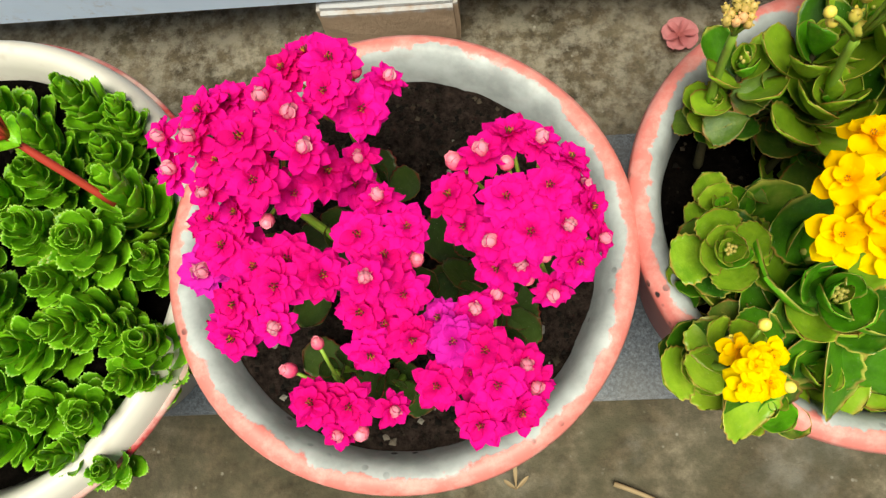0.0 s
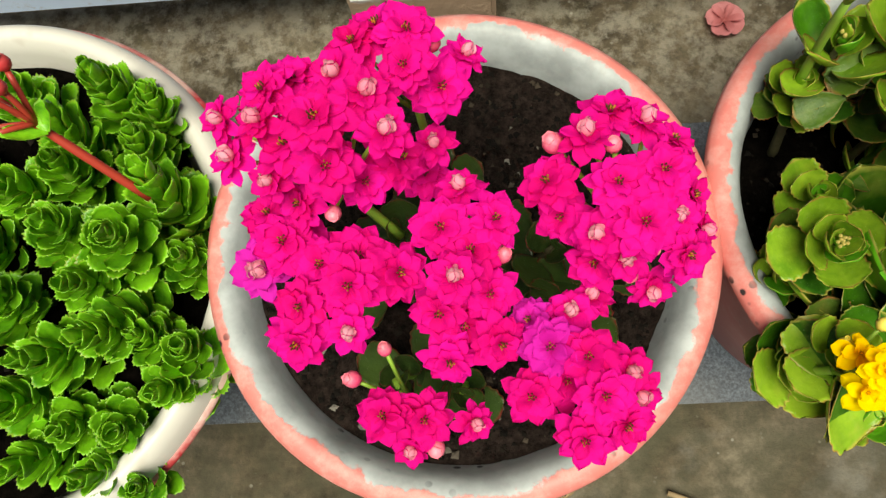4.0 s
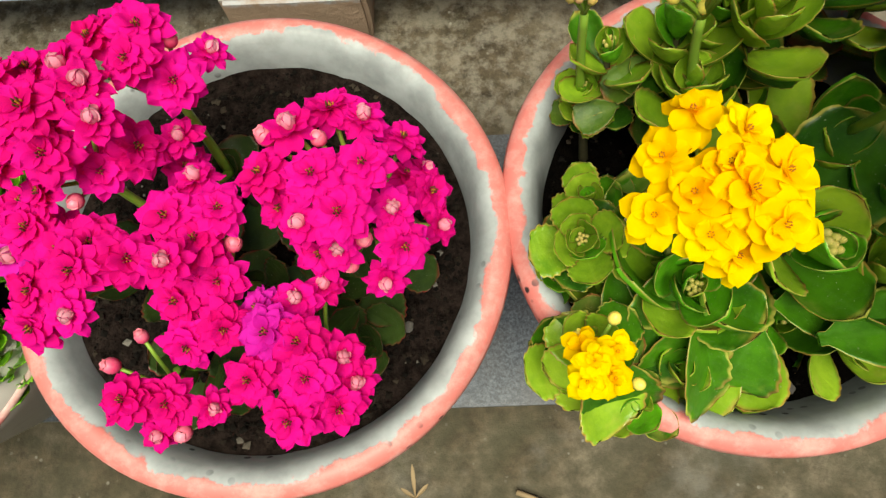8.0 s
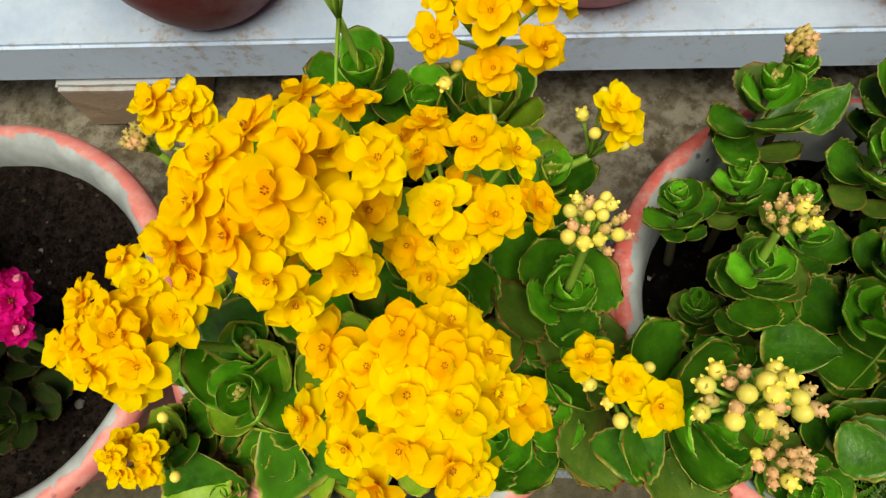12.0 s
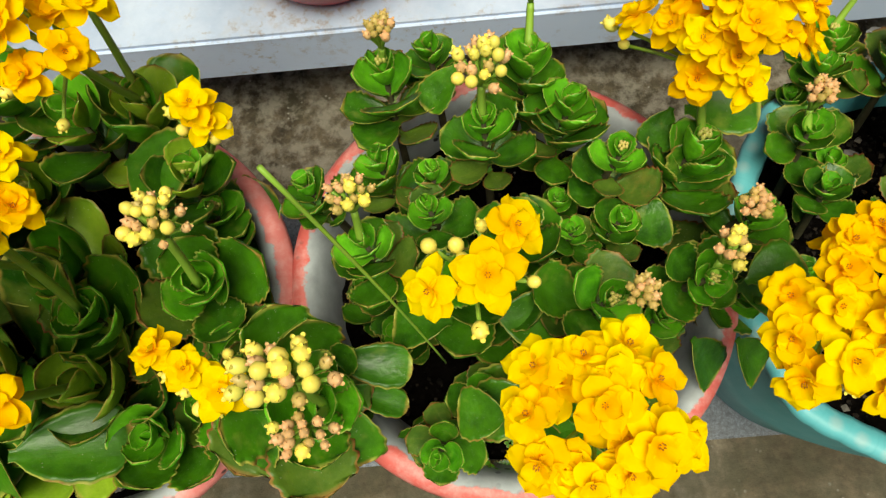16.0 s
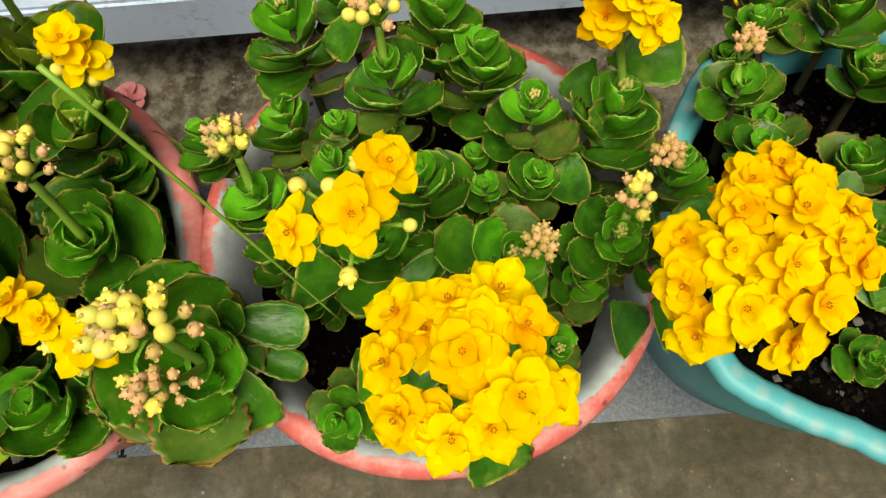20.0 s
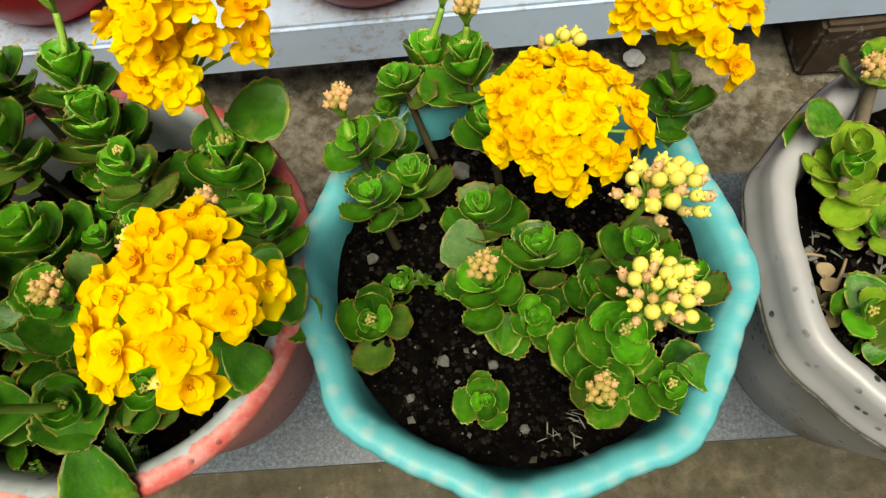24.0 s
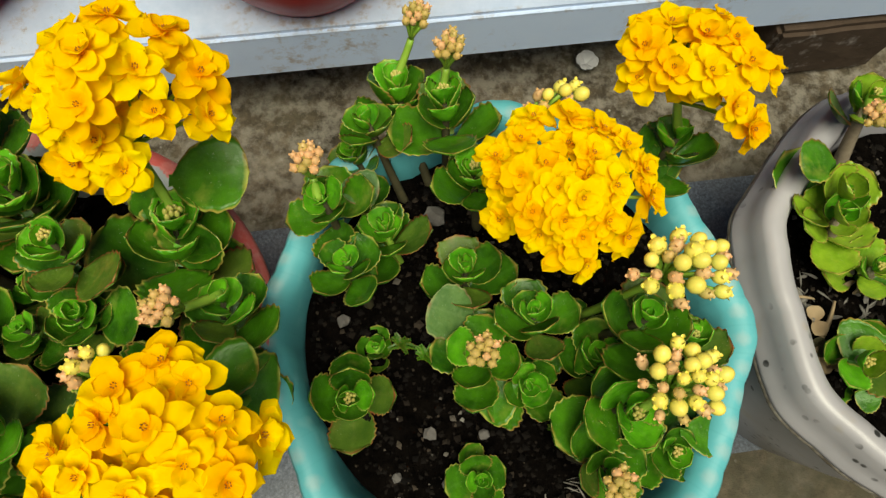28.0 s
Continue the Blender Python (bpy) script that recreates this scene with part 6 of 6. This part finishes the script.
for where, places, kinds, size, hue in (
        ("P1", MAGENTA_REAR, MAGENTA_REAR_KIND, 0.0111, "magenta"), ("P1", MAGENTA_SIDE, MAGENTA_SIDE_KIND, 0.0111, "magenta"),
        ("P1", MAGENTA_LONE, MAGENTA_LONE_KIND, 0.0111, "magenta"), ("P1", MAGENTA_EDGE, MAGENTA_EDGE_KIND, 0.0111, "magenta"),
        ("P1", MAGENTA_LEFT, MAGENTA_LEFT_KIND, 0.0111, "magenta"), ("P1", MAGENTA_MIDDLE, MAGENTA_MIDDLE_KIND, 0.0108, "magenta"),
        ("P1", MAGENTA_RIGHT, MAGENTA_RIGHT_KIND, 0.0105, "magenta"), ("P1", MAGENTA_FRONT, MAGENTA_FRONT_KIND, 0.0103, "magenta"),
        ("P1", MAGENTA_LOW, MAGENTA_LOW_KIND, 0.0108, "magenta")):
    flower_head(where, places, kinds, size, hue, 0.040, 0.05, 0.0042, "head of double magenta flowers")
for where, places, kinds, size in (
        ("P2", YELLOW_NEAR, YELLOW_NEAR_KIND, 0.0106), ("P2", YELLOW_TALL, YELLOW_TALL_KIND, 0.0108), ("P2", YELLOW_BACK, YELLOW_BACK_KIND, 0.0105),
        ("P2", YELLOW_FRONT, YELLOW_FRONT_KIND, 0.0108), ("P2", YELLOW_CORNER, YELLOW_CORNER_KIND, 0.0100), ("P2", YELLOW_REAR, YELLOW_REAR_KIND, 0.0110),
        ("P2", YELLOW_FAR, YELLOW_FAR_KIND, 0.0105), ("P2", YELLOW_FAR_B, YELLOW_FAR_B_KIND, 0.0105), ("P2", YELLOW_SMALL, YELLOW_SMALL_KIND, 0.0105),
        ("P2", YELLOW_TRIO, YELLOW_TRIO_KIND, 0.0105), ("P2", YELLOW_BUTTON, YELLOW_BUTTON_KIND, 0.0078),
        ("P3", YELLOW_THREE, YELLOW_THREE_KIND, 0.0115), ("P3", YELLOW_RING, YELLOW_RING_KIND, 0.0112), ("P3", YELLOW_ROUND, YELLOW_ROUND_KIND, 0.0108),
        ("P3", YELLOW_SIDE, YELLOW_SIDE_KIND, 0.0112), ("P4", YELLOW_BALL, YELLOW_BALL_KIND, 0.0098), ("P4", YELLOW_WIDE, YELLOW_WIDE_KIND, 0.0104)):
    flower_head(where, places, kinds, size, deep=0.032, label="head of double yellow flowers")
for where, places in (("P2", BUDS_PEACH), ("P2", BUDS_ROUND), ("P2", BUDS_LONG), ("P2", BUDS_LOW), ("P3", BUDS_A), ("P3", BUDS_B), ("P3", BUDS_C), ("P3", BUDS_D), ("P3", BUDS_E),
                      ("P3", BUDS_F), ("P3", BUDS_G), ("P4", BUDS_TOP), ("P4", BUDS_H), ("P4", BUDS_I), ("P4", BUDS_J), ("P4", BUDS_K), ("P4", BUDS_L),
                      ("P4", BUDS_M), ("P4", BUDS_N), ("P5", BUDS_O)):
    flower_head(where, places, "b" * len(places), 0.01, deep=0.016, label="cluster of yellow-green and tan buds")


# ---- small things on the ground, in the soil and among the leaves ----
def strand(name, points, radius, material, label, category):
    n = len(points)
    vs, fs = tube(points, [radius * (1 - 0.5 * i / (n - 1)) for i in range(n)], 6)
    return tagged(new(name, mesh(name, vs, fs, [material])), label, category)


strand("grass_stalk", bend((0.386, 0.079, 0.431), (0.424, 0.050, 0.270), (0.004, -0.002, 0.006), 10), 0.0008, STALK, "thin green stalk fallen across two pots", "stalk")
strand("dry_twig", bend((0.095, -0.054, 0.003), (0.160, -0.086, 0.003), (0.004, 0.003, 0.002), 6), 0.0022, STRAW, "short dry twig on the concrete ground", "twig")


def fallen(name, label, category, where, size, material, curl, seed, count=3):
    pieces = [(petal(1.0, 0.55, radians(curl), seed + i * 6.283 / count, 0.05, False, 0.05, seed + i, 0.7), 0) for i in range(count)]
    ob = new(name, gather(pieces, [material], name))
    ob.matrix_basis = Matrix.Translation(where) @ Matrix.Scale(size, 4)
    return tagged(ob, label, category)


fallen("fallen_flower", "fallen dry pink flower on the concrete", "flower", (0.188, 0.328, 0.003), 0.017, DRY_PETAL, 22, 3, 5)
tuft = [(petal(size, 0.06, radians(e), az, 0.02, True, 0.02, k, 0.8), 0) for k, (size, e, az) in enumerate(((1.2, 48, 1.6), (0.8, 62, 2.4), (0.6, 38, 0.8)))]
grass = tagged(new("grass_tuft", gather(tuft, [STRAW], "grass_tuft")), "small dry straw-coloured grass tuft on the concrete", "grass tuft")
grass.matrix_basis = Matrix.Translation((0.019, -0.056, 0.001)) @ Matrix.Scale(0.026, 4)
fallen("paper_scrap", "white crumpled scrap under the beam", "scrap", (0.846, 0.361, 0.004), 0.012, CHALK, 40, 6, 4)


def pebble(where, size, seed):
    rnd = random.Random(seed)
    bm = bmesh.new()
    bmesh.ops.create_icosphere(bm, subdivisions=2, radius=1.0)
    for v in bm.verts:
        v.co *= size * (1 + 0.35 * noise.noise(v.co * 1.7 + Vector((seed, 0, 0))))
        v.co.z *= 0.65
    ob = new("pebble", solid("pebble", bm, STONE))
    ob.location = where
    ob.rotation_euler = (0, 0, rnd.uniform(0, 6))
    return tagged(ob, "small pale grey stone on the potting soil", "stone", "stones on the soil")


stone = Mat("pale_stone", 0.8, 0.25)
stone.color(stone.mix(stone.noise(160, 5, 0.7), (0.05, 0.046, 0.042), (0.15, 0.14, 0.13)))
stone.bump(stone.noise(300, 4), 0.4, 0.001)
STONE = stone.m
for i, (x, y, z, size) in enumerate(((0.621, 0.112, 0.193, 0.0035), (0.676, 0.164, 0.194, 0.0060), (0.659, 0.049, 0.193, 0.0034), (0.686, 0.045, 0.193, 0.0030), (0.665, 0.024, 0.193, 0.0034),
                                     (0.640, 0.030, 0.193, 0.0025), (0.700, 0.010, 0.193, 0.0028), (0.210, 0.012, 0.176, 0.0045), (0.228, 0.008, 0.176, 0.0035), (0.030, 0.045, 0.196, 0.0030), (-0.095, 0.005, 0.196, 0.0034))):
    pebble((x, y, z), size, i)


def weed(where, size, seed, label="feathery bright green seedling in the soil"):
    """Feathery fronds with many small leaflets."""
    rnd = random.Random(seed)
    root = new("weed")
    root.location = where
    tagged(root, label, "weed", "weeds in the pots")
    pieces = []
    for k in range(11):
        spin = turned(k * 2.4 + rnd.uniform(-0.2, 0.2), rnd.uniform(0.15, 1.0)) @ Matrix.Scale(size * rnd.uniform(0.8, 1.1), 4)
        for i in range(9):
            f = (i + 1) / 9
            for side in (-1, 1):
                v, fc, u = petal(0.30 * (1.1 - 0.6 * f), 0.055, 0.3, side * 1.0, 0.0, True, 0.0, i, 0.3)
                pieces.append((([tuple(spin @ Vector((q[0] + f, q[1], q[2] + 0.4 * math.sin(f * 2.2)))) for q in v], fc, u), 0))
    tagged(part("fronds", gather(pieces, [LEAF], "fronds"), root), kind="stuff")


weed((0.650, 0.096, 0.192), 0.008, 1)
weed((0.662, 0.088, 0.192), 0.007, 6)
weed((0.722, 0.044, 0.192), 0.005, 2)
weed((0.440, -0.002, 0.178), 0.022, 3)
weed((0.464, 0.002, 0.178), 0.020, 4)
weed((0.478, 0.010, 0.178), 0.018, 7)
weed((0.424, 0.010, 0.178), 0.016, 8)
ground_weed = new("weed")
ground_weed.location = (0.490, 0.503, 0.0)
tagged(ground_weed, "small weed with round dark green leaves behind the beam", "weed", "weeds in the pots")
for k in range(6):
    vs, fs = tube(bend((0, 0, -0.002), (0.009 * math.cos(k * 1.2), 0.009 * math.sin(k * 1.2), 0.010 + 0.003 * (k % 2)), (0, 0, 0.002), 4), [0.0008] * 5, 5)
    part("stem", mesh("stem", vs, fs, [STALK]), ground_weed)
for k in range(6):
    part("leaf", LEAVES_DARK[k % 4], ground_weed, Matrix.Translation((0.008 * math.cos(k * 1.2), 0.008 * math.sin(k * 1.2), 0.010 + 0.003 * (k % 2))) @ turned(k * 1.2, 0.35 + 0.1 * (k % 3)) @ Matrix.Scale(0.012, 4))


def scraps(label, centre, spread, n, size, material, seed, thin=1.0):
    rnd = random.Random(seed)
    pieces = []
    for i in range(n):
        a, rr = rnd.uniform(0, 6.28), spread * math.sqrt(rnd.random())
        v, f, u = petal(rnd.uniform(0.6, 1.4), rnd.uniform(0.12, 0.4) * thin, rnd.uniform(-0.1, 0.3), rnd.uniform(0, 6.28), 0.0, False, 0.08, i, 0.9)
        pieces.append((([(q[0] * size + rr * math.cos(a), q[1] * size + rr * math.sin(a), q[2] * size) for q in v], f, u), 0))
    ob = new("plant_scraps", gather(pieces, [material], "plant_scraps"))
    ob.location = centre
    return tagged(ob, label, "scraps", kind="stuff")


scraps("pale dry root scraps at the pot's edge", (0.724, 0.006, 0.193), 0.013, 22, 0.006, ROOT, 1, 0.20)
scraps("grey dry leaf scraps on the soil of the white pot", (0.890, 0.085, 0.194), 0.030, 40, 0.007, ASH, 2, 0.5)
scraps("straw-coloured dry stalks on the soil of the white pot", (0.895, 0.070, 0.196), 0.030, 14, 0.010, STRAW, 3)

scraps("pale curled dry leaf scraps on the soil of a pink pot", (0.178, 0.019, 0.177), 0.010, 9, 0.008, ASH, 7, 0.9)
fallen("dry_leaf", "pale curled dry leaf on the soil of the white pot", "dry leaf", (0.872, 0.080, 0.193), 0.009, STRAW, 35, 11, 2)
fallen("dry_leaf", "dark withered leaf on the soil of the white pot", "dry leaf", (0.865, 0.068, 0.193), 0.010, WOODY, 40, 12, 2)
fallen("dry_leaf", "grey dry leaf on the soil of the white pot", "dry leaf", (0.864, 0.094, 0.193), 0.006, ASH, 20, 13, 2)
fallen("dry_leaf", "tan dry leaf on the soil of the white pot", "dry leaf", (0.869, 0.059, 0.193), 0.008, STRAW, 30, 14, 2)
strand("dry_stalk", bend((0.872, 0.069, 0.194), (0.884, 0.089, 0.198), (0.001, 0.0, 0.002), 5), 0.0016, STRAW, "short dry straw stalk on the soil of the white pot", "stalk")
strand("dry_stalk", bend((0.860, 0.095, 0.194), (0.875, 0.092, 0.195), (0.0, 0.001, 0.002), 5), 0.0012, STRAW, "short dry straw stalk on the soil of the white pot", "stalk")

red_stalk = new("flower_stalk")
red_stalk.location = (-0.192, 0.116, 0.240)
tagged(red_stalk, "branched red flower stalk with round red buds", "flower stalk")
base = Vector((-0.192, 0.116, 0.240))
vs, fs = merge(tube([Vector(p) - base for p in bend((-0.192, 0.116, 0.236), (-0.236, 0.146, 0.294), (0.0, 0.0, 0.006), 8)], [0.0024] * 5 + [0.002] * 4),
               *[tube([Vector(p) - base for p in bend((-0.222, 0.137, 0.280), q, (0.002, 0.0, 0.003), 4)], [0.0014] * 5, 5) for q in ((-0.225, 0.154, 0.298), (-0.224, 0.143, 0.300), (-0.229, 0.139, 0.300), (-0.233, 0.128, 0.290), (-0.240, 0.131, 0.289))])
part("stalk", mesh("stalk", vs, fs, [RED_STALK]), red_stalk)
red_bud = bud(BUD_RED, 0.2, 4, 1.0)
for q in ((-0.225, 0.155, 0.301), (-0.224, 0.143, 0.303), (-0.230, 0.139, 0.302), (-0.234, 0.128, 0.292), (-0.240, 0.131, 0.291), (-0.236, 0.124, 0.290)):
    part("bud", red_bud, red_stalk, Matrix.Translation(Vector(q) - base) @ Matrix.Scale(0.0046, 4), "round red bud")
for az, size in ((2.3, 0.016), (3.6, 0.018), (1.4, 0.014)):
    part("leaf", LEAVES_BRIGHT[1], red_stalk, Matrix.Translation((-0.026, 0.018, 0.038)) @ turned(az, 0.5) @ Matrix.Scale(size, 4))
